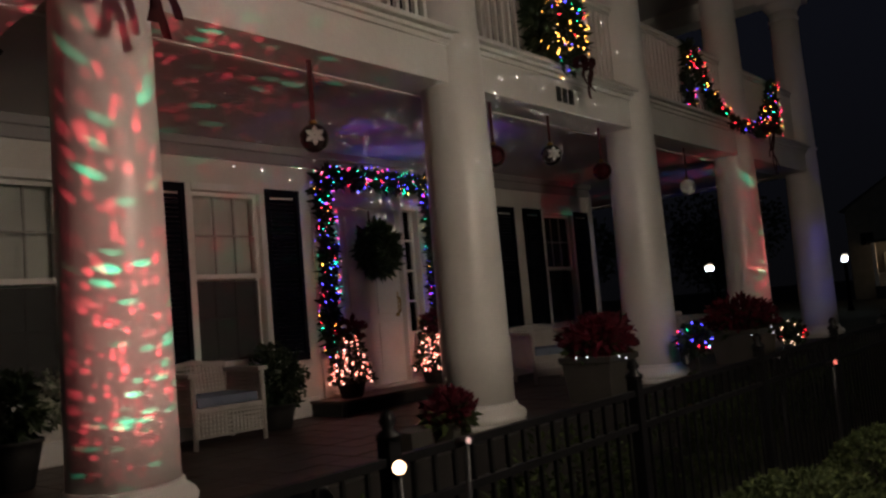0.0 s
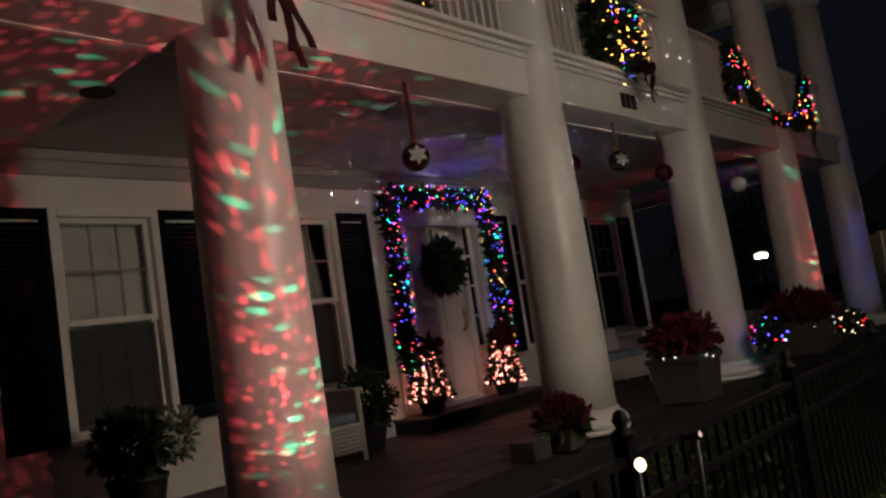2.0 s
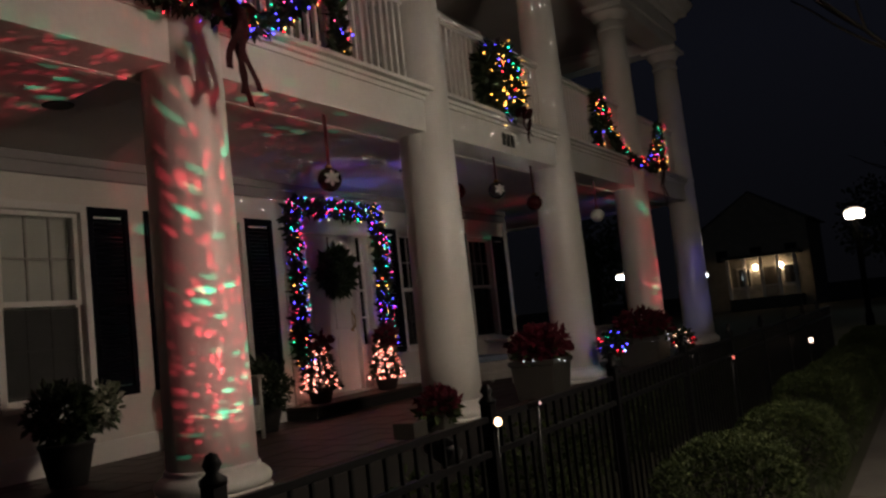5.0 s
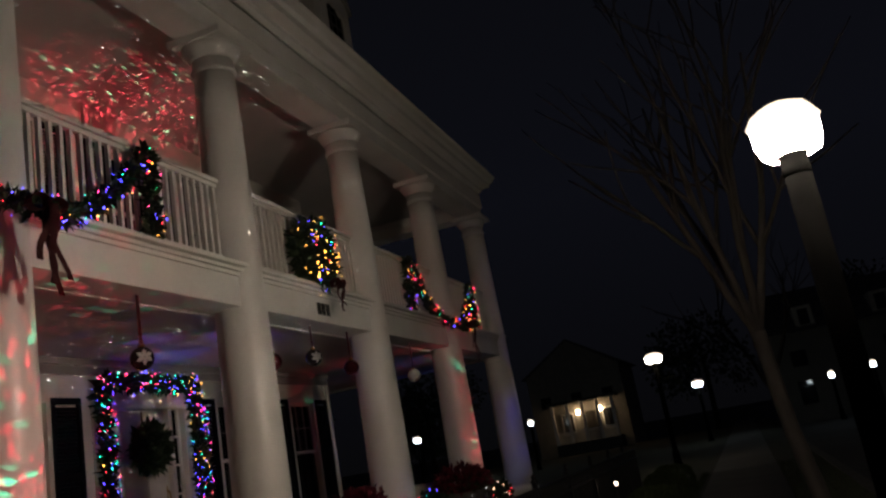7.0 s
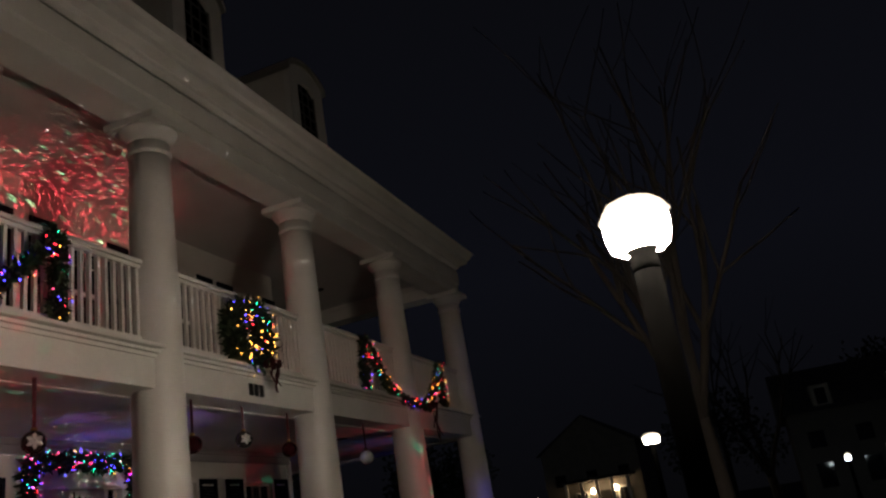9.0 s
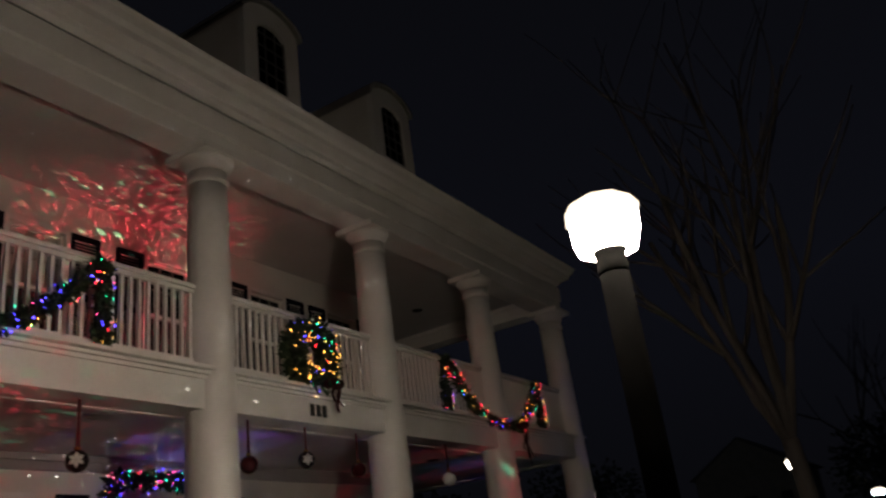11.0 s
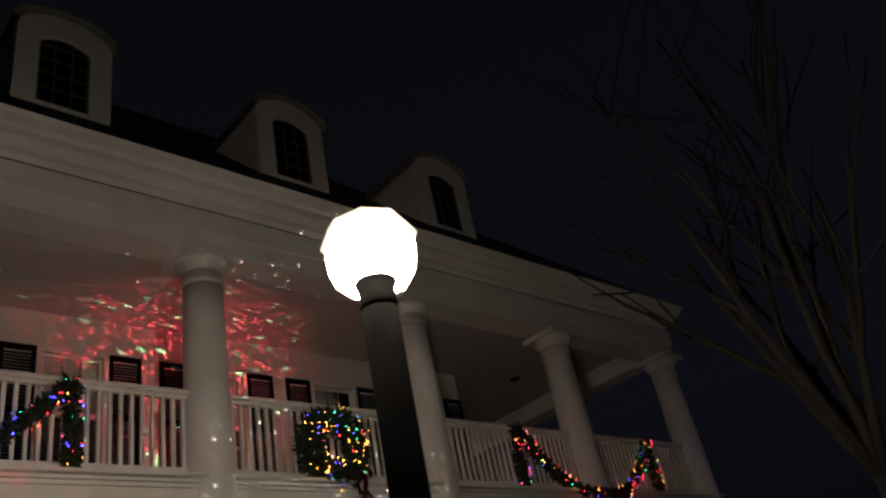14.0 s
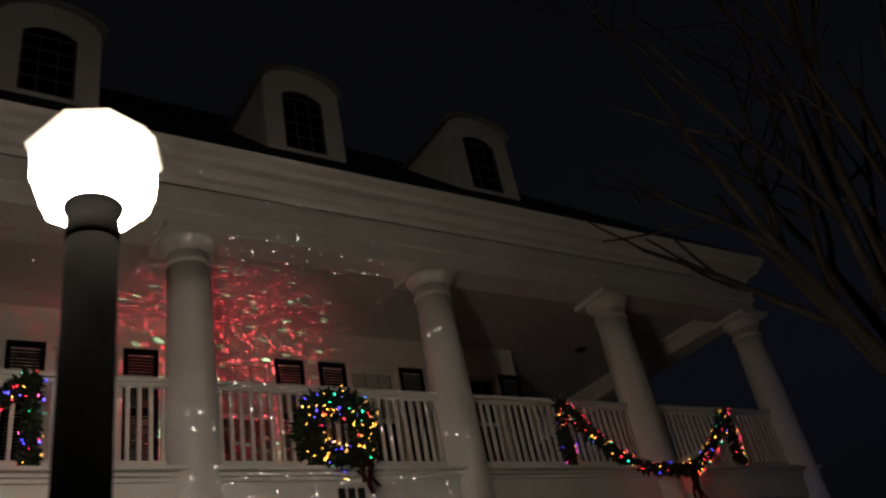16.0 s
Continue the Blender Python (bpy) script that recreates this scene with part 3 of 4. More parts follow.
street_lamp((1.08, 3.45, 0), 3.31, lantern_glow, "black street lamp with a brightly lit eight-sided lantern")
# next three lanterns are widened: their glare is put into the shape
street_lamp((-2.13, 27.3, 0), 3.70, far_glow_warm, "distant street lamp with a glowing warm white lantern", wide=0.27)
street_lamp((-1.70, 45.0, 0), 3.12, far_glow_cool, "distant street lamp with a glowing cool white lantern", wide=0.27)
street_lamp((-16.1, 45.2, 0), 3.18, far_glow_cool, "distant street lamp seen between the porch columns", wide=0.33)
street_lamp((-18.5, 45.4, 0), 2.95, far_glow_cool, "distant smaller street lamp seen between the porch columns", wide=0.22)
# small lamp added for a cluster of lights by the far house
street_lamp((-11.3, 45.2, 0), 2.72, far_glow_cool, "distant small lamp standing in for lights beyond the porch", wide=0.13)
street_lamp((6.85, 44.4, 0), 2.47, far_glow_cool, "distant garden lamp with a small cool light", wide=0.15)
street_lamp((4.85, 44.4, 0), 2.32, far_glow_cool, "distant garden lamp with a small cool light", wide=0.13)


# ---- light projectors with coloured slides ----
def slide_material(name, scale, colors, size, stretch=(1.0, 1.0), keep=0.5, soft=0.1, seed=0.0, warp=0.28, green=0.6, veil=0.0):
    """A projector slide: clear coloured spots on black film."""
    m, n, l, b = material(name)
    n.remove(b)
    clear = n.new("ShaderNodeBsdfTransparent")
    tex = n.new("ShaderNodeTexCoord")
    total = None
    for i, col in enumerate(colors):
        mp, vo, nz = n.new("ShaderNodeMapping"), n.new("ShaderNodeTexVoronoi"), n.new("ShaderNodeTexNoise")
        mp.inputs["Location"].default_value = (seed + i * 3.7, i * 1.9, 0)
        fine = 1.0 if i < 2 else 1.45
        mp.inputs["Scale"].default_value = (scale * 0.42, scale * 1.15, 1) if col[1] > col[0] else (scale * fine * stretch[0], scale * fine * stretch[1], 1)
        mp.inputs["Rotation"].default_value = (0, 0, 0.12 * i)
        l.new(tex.outputs["Object"], mp.inputs["Vector"])
        nz.inputs["Scale"].default_value = 1.6
        dist = n.new("ShaderNodeMix")
        dist.data_type = "VECTOR"
        dist.inputs["Factor"].default_value = warp
        l.new(mp.outputs[0], nz.inputs["Vector"])
        l.new(mp.outputs[0], dist.inputs["A"])
        l.new(nz.outputs["Color"], dist.inputs["B"])
        vo.voronoi_dimensions = "2D"
        vo.inputs["Scale"].default_value = 1.0
        l.new(dist.outputs["Result"], vo.inputs["Vector"])
        mr = n.new("ShaderNodeMapRange")
        mr.interpolation_type = "SMOOTHSTEP"
        mr.inputs["From Min"].default_value, mr.inputs["From Max"].default_value = size + soft, max(size - soft, 0.0)
        l.new(vo.outputs["Distance"], mr.inputs["Value"])
        sepc = n.new("ShaderNodeSeparateColor")
        l.new(vo.outputs["Color"], sepc.inputs[0])
        gt, mu = n.new("ShaderNodeMath"), n.new("ShaderNodeMath")
        gt.operation, mu.operation = "LESS_THAN", "MULTIPLY"
        gt.inputs[1].default_value = keep * (green if col[1] > col[0] else 1.0)
        l.new(sepc.outputs[0], gt.inputs[0])
        l.new(gt.outputs[0], mu.inputs[0])
        l.new(mr.outputs[0], mu.inputs[1])
        vr = n.new("ShaderNodeMath")
        vr.operation = "MULTIPLY"
        l.new(mu.outputs[0], vr.inputs[0])
        l.new(sepc.outputs[1], vr.inputs[1])
        broad, gate, thinned = n.new("ShaderNodeTexNoise"), n.new("ShaderNodeMapRange"), n.new("ShaderNodeMath")
        broad.inputs["Scale"].default_value, broad.inputs["Detail"].default_value = 0.33, 1.0
        gate.inputs["From Min"].default_value, gate.inputs["From Max"].default_value = 0.36, 0.60
        gate.inputs["To Min"].default_value, gate.inputs["To Max"].default_value = 0.15, 1.35
        thinned.operation = "MULTIPLY"
        l.new(mp.outputs[0], broad.inputs["Vector"])
        l.new(broad.outputs["Fac"], gate.inputs["Value"])
        l.new(vr.outputs[0], thinned.inputs[0])
        l.new(gate.outputs[0], thinned.inputs[1])
        vr = thinned
        cm = n.new("ShaderNodeMix")
        cm.data_type = "RGBA"
        cm.inputs["A"].default_value, cm.inputs["B"].default_value = (0, 0, 0, 1), (*col, 1)
        l.new(vr.outputs[0], cm.inputs["Factor"])
        if total is None:
            total = cm.outputs["Result"]
        else:
            ad = n.new("ShaderNodeMix")
            ad.data_type, ad.blend_type = "RGBA", "ADD"
            ad.inputs["Factor"].default_value = 1.0
            l.new(total, ad.inputs["A"])
            l.new(cm.outputs["Result"], ad.inputs["B"])
            total = ad.outputs["Result"]
    if veil:
        thin = n.new("ShaderNodeMix")
        thin.data_type, thin.blend_type = "RGBA", "ADD"
        thin.inputs["Factor"].default_value = 1.0
        thin.inputs["B"].default_value = (veil, veil * 0.25, veil * 0.25, 1)
        l.new(total, thin.inputs["A"])
        total = thin.outputs["Result"]
    l.new(total, clear.inputs[0])
    l.new(clear.outputs[0], n["Material Output"].inputs[0])
    return m


def projector(at, target, slide, watts, half, stake, label, edge=1.0, grain=0.0003):
    """A lamp in a small housing behind a slide; half: the half angle of its throw, in degrees."""
    p = thing("light_projector", at, label, "light projector", "light projectors")
    turn = (Vector(target) - Vector(at)).to_track_quat("-Z", "Y").to_matrix().to_4x4()
    r = 0.05 * math.tan(radians(half))
    house = part("housing", lathe([(0.03, 0.10), (0.06, 0.09), (0.065, 0.0), (max(r, 0.06) + 0.008, -0.05), (max(r, 0.06) + 0.008, -0.055), (r + 0.001, -0.055), (r + 0.001, -0.045), (0.055, 0.0), (0.05, 0.07), (0.001, 0.075)], 24), plastic_black, p)
    house.matrix_basis = turn
    bm = bmesh.new()
    bmesh.ops.create_circle(bm, cap_ends=True, radius=r, segments=24)
    film = part("slide", bm, slide, p, "black slide with clear coloured spots")
    film.matrix_basis = turn @ pose(0, 0, -0.05)
    if stake:
        down = tube([(0, 0, -0.065), (0, 0, -stake)], 0.012)
        part("stake", down, plastic_black, p)
    data = bpy.data.lights.new("projector_lamp", "SPOT")
    data.energy, data.spot_size, data.spot_blend, data.shadow_soft_size = watts, radians(min(2 * half, 170)), edge, grain
    lamp = new("projector_lamp", data)
    lamp.parent = p
    lamp.matrix_basis = turn
    return p


SR, SG, SB = (1.0, 0.07, 0.10), (0.03, 0.95, 0.50), (0.12, 0.10, 1.0)
slide_a = slide_material("slide_red_green", 1020.0, [SR, SG, SR], 0.33, (0.85, 0.8), 0.46, 0.2, 0.0, 0.36, 0.55, 0.09)
slide_b = slide_material("slide_upper", 720.0, [SR, SR, (0.45, 0.95, 0.5)], 0.28, (1.1, 1.0), 0.62, 0.12, 5.0, 0.03, 0.4, 0.012)
slide_c = slide_material("slide_blue", 90.0, [SB, (0.1, 0.75, 0.8), (0.35, 0.10, 0.9)], 0.45, (1.0, 1.0), 0.5, 0.4, 2.0)
slide_d = slide_material("slide_red", 560.0, [SR, SG, SR], 0.36, (1.0, 1.3), 0.5, 0.22, 9.0, 0.28, 0.3, 0.05)
slide_f = slide_material("slide_blue_green", 70.0, [SB, (0.05, 0.7, 0.6), SB], 0.5, (1.0, 1.0), 0.6, 0.4, 7.0)
slide_e = slide_material("slide_stars", 540.0, [(1, 1, 0.95), (1.0, 0.95, 0.85)], 0.066, (1.0, 1.0), 0.55, 0.014, 4.0, 0.0)
projector((-2.22, 1.85, 1.0), (-4.33, 2.30, 2.30), slide_a, 410, 39, 1.05, "black light projector by the fence throwing red and green spots", 1.0, 0.00016)
projector((-4.70, 5.90, FLOOR + 0.13), (-5.55, 6.15, 3.5), slide_c, 150, 31, 0.13, "black light projector on the porch throwing blue spots")
projector((-2.62, 11.80, 0.98), (-4.12, 12.00, 2.35), slide_d, 220, 31, 1.0, "black light projector in the bed throwing red spots")
projector((-4.62, 7.05, DECK + 0.12), (-6.85, 6.6, 6.05), slide_b, 1350, 41, 0.13, "black light projector on the gallery throwing red spots", 1.0, 0.00004)
projector((-2.25, 6.7, 1.0), (-4.33, 6.7, 3.2), slide_e, 6000, 38, 1.05, "black laser projector in the bed throwing fine white dots", 0.8, 0.00004)
projector((-2.70, 13.0, 0.75), (-4.33, 13.7, 1.9), slide_f, 50, 44, 0.8, "black light projector in the bed throwing blue spots", 0.7)


def garden_spot(at, turn, glow, r, label):
    """A small spotlight on a stake, its lit lens turned to the pavement."""
    g = thing("garden_spotlight", at, label, "spotlight", "spotlights by the fence")
    g.rotation_euler = (0, 0, radians(turn))
    cup = part("housing", lathe([(0.02, -0.09), (r * 0.9, -0.07), (r * 1.15, 0.0), (r * 1.15, 0.02), (r, 0.02), (r, 0.0), (0.001, -0.002)], 18), plastic_black, g)
    lens = part("lens", lathe([(0.001, 0.012), (r * 0.6, 0.010), (r * 0.98, 0.003)], 18), glow, g, "lit lens")
    for o in (cup, lens):
        o.rotation_euler = (radians(80), 0, 0)
    part("stake", tube([(0, 0.02, -0.02), (0, 0.04, -0.3), (0, 0.04, -at[2])], 0.011), plastic_black, g)
    return g


garden_spot((-2.0, 2.05, 1.09), 50, glowing("spot_warm", [(1.0, 0.60, 0.36)], 7.0), 0.024, "small black spotlight with a brightly lit lens")
garden_spot((-1.86, 2.26, 1.15), 58, glowing("spot_dim", [(1.0, 0.62, 0.55)], 0.8), 0.013, "small black spotlight with a dim lens")
garden_spot((-1.92, 7.0, 0.95), 50, glowing("spot_red", [(1.0, 0.2, 0.15)], 1.2), 0.022, "small black spotlight with a reddish lens")
garden_spot((-1.85, 12.0, 0.75), 30, glowing("spot_far", [(1.0, 0.7, 0.55)], 6.0), 0.035, "small black spotlight farther along the fence")


# ---- garlands, wreaths, bows ----
def garland(name, points, radius, n_bulbs, lights, label, category="garland", bulb=0.014, density=420):
    """Fir garland along a line: blades round a wire, with bulbs among them."""
    g = thing(name, points[0], label, category)
    base = Vector(points[0])
    pts = [Vector(p) - base for p in points]
    seg = [(b - a).length for a, b in zip(pts, pts[1:])]
    total = sum(seg)

    def at(s):
        for a, b, d in zip(pts, pts[1:], seg):
            if s <= d:
                return a.lerp(b, s / d), (b - a).normalized()
            s -= d
        return pts[-1], (pts[-1] - pts[-2]).normalized()

    bm = bmesh.new()
    for _ in range(int(total * density)):
        p_, d = at(random.uniform(0, total))
        w = rand_dir()
        w = (w - d * w.dot(d) * 0.6).normalized()
        rr = radius * random.uniform(0.55, 1.15)
        blade(bm, p_ + w * rr * 0.15, w + d * random.uniform(-0.7, 0.7), rr, 0.012 + rr * 0.10)
    part("foliage", bm, fir, g)
    part("wire", tube([p_ for p_ in pts], radius * 0.25, 6), fir, g)
    bm = bmesh.new()
    for _ in range(n_bulbs):
        p_, d = at(random.uniform(0, total))
        w = rand_dir()
        w = (w - d * w.dot(d)).normalized()
        w.x = abs(w.x)
        bead(bm, p_ + w * radius * random.uniform(0.75, 1.1), bulb * random.choice((0.7, 0.85, 1.0, 1.0, 1.5)))
    tagged(part("bulbs", bm, lights, g, "small lit bulbs"), kind="stuff")
    return g


def ring(c, r, n=28):
    return [(c[0], c[1] + r * math.cos(2 * math.pi * i / n), c[2] + r * math.sin(2 * math.pi * i / n)) for i in range(n + 1)]


def ribbon_bow(at, size, tails, label):
    b = thing("ribbon_bow", at, label, "bow")
    for sgn in (-1, 1):
        bm = bmesh.new()
        prev = None
        for i in range(13):
            a = 2 * math.pi * i / 12
            y, z = sgn * size * (0.55 - 0.55 * math.cos(a)), size * 0.38 * math.sin(a)
            row = [bm.verts.new((0.02 * math.sin(a) + s, y, z)) for s in (-0.035, 0.035)]
            if prev:
                bm.faces.new((prev[0], prev[1], row[1], row[0]))
            prev = row
        bmesh.ops.solidify(bm, geom=bm.faces[:], thickness=0.004)
        part("loop", bm, ribbon_red, b)
    part("knot", ball(bmesh.new(), (0.02, 0, 0), size * 0.16, 1.0, 6, 10), ribbon_red, b)
    for j, (off, ln) in enumerate(tails):
        bm = bmesh.new()
        prev = None
        for i in range(9):
            u = i / 8
            y = off * u + 0.02 * math.sin(7 * u + j)
            row = [bm.verts.new((0.03 + 0.03 * math.sin(5 * u + j), y + s, -ln * u)) for s in (-0.03, 0.03)]
            if prev:
                bm.faces.new((prev[0], prev[1], row[1], row[0]))
            prev = row
        bmesh.ops.solidify(bm, geom=bm.faces[:], thickness=0.004)
        part("tail", bm, ribbon_red, b)
    return b


def swag(yc, name_label, lights):
    xr, half = FRONT + 0.13, 1.68
    pts = [(xr, yc - half, DECK + 0.02), (xr, yc - half, DECK + 0.45), (xr + 0.02, yc - half + 0.03, RAIL - 0.08)]
    for i in range(1, 20):
        u = i / 20
        y = yc - half + 2 * half * u
        z = RAIL - 0.06 - 1.05 * (1 - abs(2 * u - 1) ** 2.0)
        bulge = 0.30 * math.exp(-((y - yc) / 0.42) ** 2)
        pts.append((xr + 0.04 + bulge, y, z))
    pts += [(xr + 0.02, yc + half - 0.03, RAIL - 0.08), (xr, yc + half, DECK + 0.45), (xr, yc + half, DECK + 0.02)]
    garland("swag_garland", pts, 0.115, 175, lights, name_label, bulb=0.0053)
    ribbon_bow((xr + 0.42, yc, RAIL - 1.12), 0.15, ((-0.10, 0.42), (0.05, 0.66), (0.12, 0.55), (-0.03, 0.60)), "dark red ribbon bow with long tails under the garland")


swag(COLS[1], "green fir garland with coloured lights hung along the gallery rail", bulbs_mixed)
swag(COLS[4], "green fir garland with mostly red lights hung along the gallery rail", bulbs_warmred)
garland("rail_wreath", ring((FRONT + 0.17, 7.0, 4.37), 0.34), 0.19, 95, bulbs_gold, "large fir wreath with golden lights on the gallery rail", "wreath", 0.0060, 700)
ribbon_bow((FRONT + 0.36, 7.18, 3.98), 0.15, ((0.04, 0.36), (0.10, 0.28), (-0.08, 0.25)), "dark ribbon bow at the foot of the wreath")
garland("door_garland", [(WALL + 0.10, 6.06, 1.25)] + [(WALL + 0.10, 6.06 - 0.02 * math.sin(i), 1.25 + i * 0.24) for i in range(1, 9)] + [(WALL + 0.12, 6.11 + i * 0.165, 3.24 - 0.02 * math.sin(i * 1.1)) for i in range(11)] + [(WALL + 0.10, 7.87, 3.15 - i * 0.25) for i in range(9)], 0.15, 400, bulbs_mixed, "fir garland with many coloured lights round the front door", bulb=0.0050, density=520)
garland("door_wreath", ring((WALL + 0.07, 6.90, 2.42), 0.21), 0.17, 0, bulbs_white, "dark fir wreath hung on the front door", "wreath", density=900)
whole("wreath_ribbon", soft_slab(0.002, (WALL - 0.035, WALL - 0.03, 6.885, 6.915, 2.68, 2.90)), ribbon_red, "dark ribbon that holds the door wreath", "ribbon")

# house number, kept as plain bars
num = thing("house_number", (FRONT + 0.152, 7.09, CEIL + 0.07), "dark metal house number plates on the beam", "sign")
for i in range(3):
    part("bar", soft_slab(0.003, (0.0, 0.012, -0.16 + i * 0.115, -0.08 + i * 0.115, 0.0, 0.15)), number_metal, num)


# ---- hanging ornaments ----
def ornament(y, z, mat, star, label):
    o = thing("hanging_ornament", (-4.37, y, z), label, "ornament", "ornaments under the beam")
    part("ball", ball(bmesh.new(), (0, 0, 0), 0.105, 1.0, 14, 24), mat, o)
    part("cap", lathe([(0.03, 0.10), (0.03, 0.125), (0.012, 0.13)], 12), brass, o)
    part("ribbon", soft_slab(0.002, (-0.003, 0.003, -0.022, 0.022, 0.128, CEIL - z - 0.022)), ribbon_red, o, "dark red hanging ribbon")
    if star:
        bm = bmesh.new()
        for i in range(6):
            a = math.pi * i / 3
            c, s = math.cos(a), math.sin(a)
            v = [bm.verts.new((0.108 - 0.02 * q, s * 0.075 * q + c * w, c * 0.075 * q - s * w)) for q, w in ((0.05, 0.01), (0.6, 0.02), (1.0, 0.0), (0.6, -0.02), (0.05, -0.01))]
            bm.faces.new(v)
        bmesh.ops.solidify(bm, geom=bm.faces[:], thickness=0.004)
        part("snowflake", bm, frost_white, o, "white six-armed snowflake").rotation_euler = (0, 0, radians(-38))
    return o


ornament(3.885, 2.93, ornament_dark, True, "dark ornament ball with a white snowflake, on a ribbon")
ornament(6.05, 3.0, ornament_red, False, "dark red ornament ball on a ribbon")
ornament(7.03, 3.10, ornament_dark, True, "dark ornament ball with a pale star, on a ribbon")
ornament(8.055, 3.02, ornament_red, False, "dark red ornament ball on a ribbon")
ornament(10.31, 2.98, frost_white, False, "silvery white ornament ball on a ribbon")
for y, x, z in ((2.1, -5.45, CEIL), (6.8, -5.45, CEIL), (11.6, -5.45, CEIL), (13.5, -6.6, 7.04)):
    d = thing("recessed_light", (x, y, z), "unlit dark recessed ceiling light", "ceiling light", "recessed lights")
    part("rim", lathe([(0.09, -0.006), (0.105, -0.012), (0.115, -0.002)], 24), black_iron, d)
    part("lens", lathe([(0.001, -0.004), (0.088, -0.004), (0.088, -0.002)], 24), dark_inside, d)


# ---- plants on the porch ----
def pot_body(r, h, mat, parent):
    return part("pot", lathe([(r * 0.7, 0), (r * 0.95, h * 0.7), (r * 1.02, h * 0.9), (r * 1.08, h * 0.92), (r * 1.08, h), (r * 0.95, h), (r * 0.93, h * 0.85), (0.001, h * 0.85)], 28), mat, parent)


def square_pot(r, h, mat, parent):
    """A square planter: tapered sides, a proud rim and an open top."""
    bm = bmesh.new()
    rows3 = []
    for q, z in ((0.78, 0.0), (0.90, h * 0.86), (0.97, h * 0.865), (0.98, h), (0.86, h), (0.84, h * 0.84)):
        rows3.append([bm.verts.new((sx * r * q, sy * r * q, z)) for sx, sy in ((-1, -1), (1, -1), (1, 1), (-1, 1))])
    for a, b in zip(rows3, rows3[1:]):
        for i in range(4):
            bm.faces.new((a[i], a[(i + 1) % 4], b[(i + 1) % 4], b[i]))
    bm.faces.new(rows3[0][::-1])
    bm.faces.new(rows3[-1])
    bmesh.ops.bevel(bm, geom=bm.edges[:], offset=0.006, segments=1, affect="EDGES")
    return part("pot", bm, mat, parent)


def clump(c, r, n, size, flat=1.0, inner=0.35):
    bm = bmesh.new()
    for _ in range(n):
        w = rand_dir()
        p_ = Vector(c) + Vector((w.x * r, w.y * r, w.z * r * flat)) * random.uniform(inner, 1.0) * (1 + 0.18 * noise.noise(w * 2.3 + Vector(c)))
        blade(bm, p_, w + rand_dir() * 0.8, size * random.uniform(0.6, 1.3), size * 0.28)
    return bm


def potted(name, at, r, h, mat, crown, cr, flat, leaf, label, n=900, size=0.09):
    p = thing(name, at, label, "potted plant")
    (square_pot if mat is shaded_pot else pot_body)(r, h, mat, p)
    part("soil", lathe([(0.001, h * 0.87), (r * 0.8, h * 0.87), (r * 0.8, h * 0.88)], 20), soil, p)
    part("stem", tube([(0, 0, h * 0.86), (0.01, 0.01, crown - cr * 0.3)], 0.02, 6), bark, p)
    part("leaves", clump((0, 0, crown), cr, n, size, flat), leaf, p)
    return p


lp = potted("potted_plant", (-6.10, 2.42, FLOOR), 0.20, 0.34, dark_pot, 0.56, 0.27, 0.85, dark_leaf, "leafy green plant in a dark pot by the window")
part("variegated_leaves", clump((0.20, 0.24, 0.60), 0.11, 260, 0.07, 1.7), pale_leaf, lp, "pale variegated leaves")
potted("potted_shrub", (-6.42, 4.98, FLOOR), 0.18, 0.24, dark_pot, 0.46, 0.29, 1.15, dark_leaf, "dense dark green shrub in a pot beside the wicker chair", 1500, 0.07)


def poinsettia(at, r, flat, zc, label, rim, pot_r, pot_h):
    p = potted("poinsettia", at, pot_r, pot_h, shaded_pot, zc, r, flat, poinsettia_red, label, 1000, min(0.10, r * 0.4))
    part("lower_leaves", clump((0, 0, zc - r * flat * 0.55), r * 0.85, 260, 0.11, 0.5), shrub_leaf, p, "dark green lower leaves")
    if rim:
        bm = bmesh.new()
        for i in range(9):
            a = random.uniform(0, 2 * math.pi)
            bead(bm, (pot_r * 1.1 * math.cos(a), pot_r * 1.1 * math.sin(a), pot_h * random.uniform(0.82, 1.02)), 0.009)
        tagged(part("bulbs", bm, bulbs_cool, p, "tiny white lights round the rim"), kind="stuff")
    return p


poinsettia((-4.06, 7.03, FLOOR), 0.34, 0.62, 0.60, "large red poinsettia in a pale planter darkened for shade, with tiny lights", True, 0.29, 0.44)
poinsettia((-4.05, 10.8, FLOOR), 0.46, 0.50, 0.60, "large dark red poinsettia in a pale planter darkened for shade", True, 0.36, 0.43)
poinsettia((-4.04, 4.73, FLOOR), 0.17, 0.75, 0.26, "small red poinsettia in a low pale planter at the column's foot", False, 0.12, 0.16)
whole("small_box", soft_slab(0.01, (-4.25, -4.03, 4.28, 4.50, FLOOR, FLOOR + 0.14)), shaded_pot, "low pale box on the porch edge, in the darkened planter colour", "box")


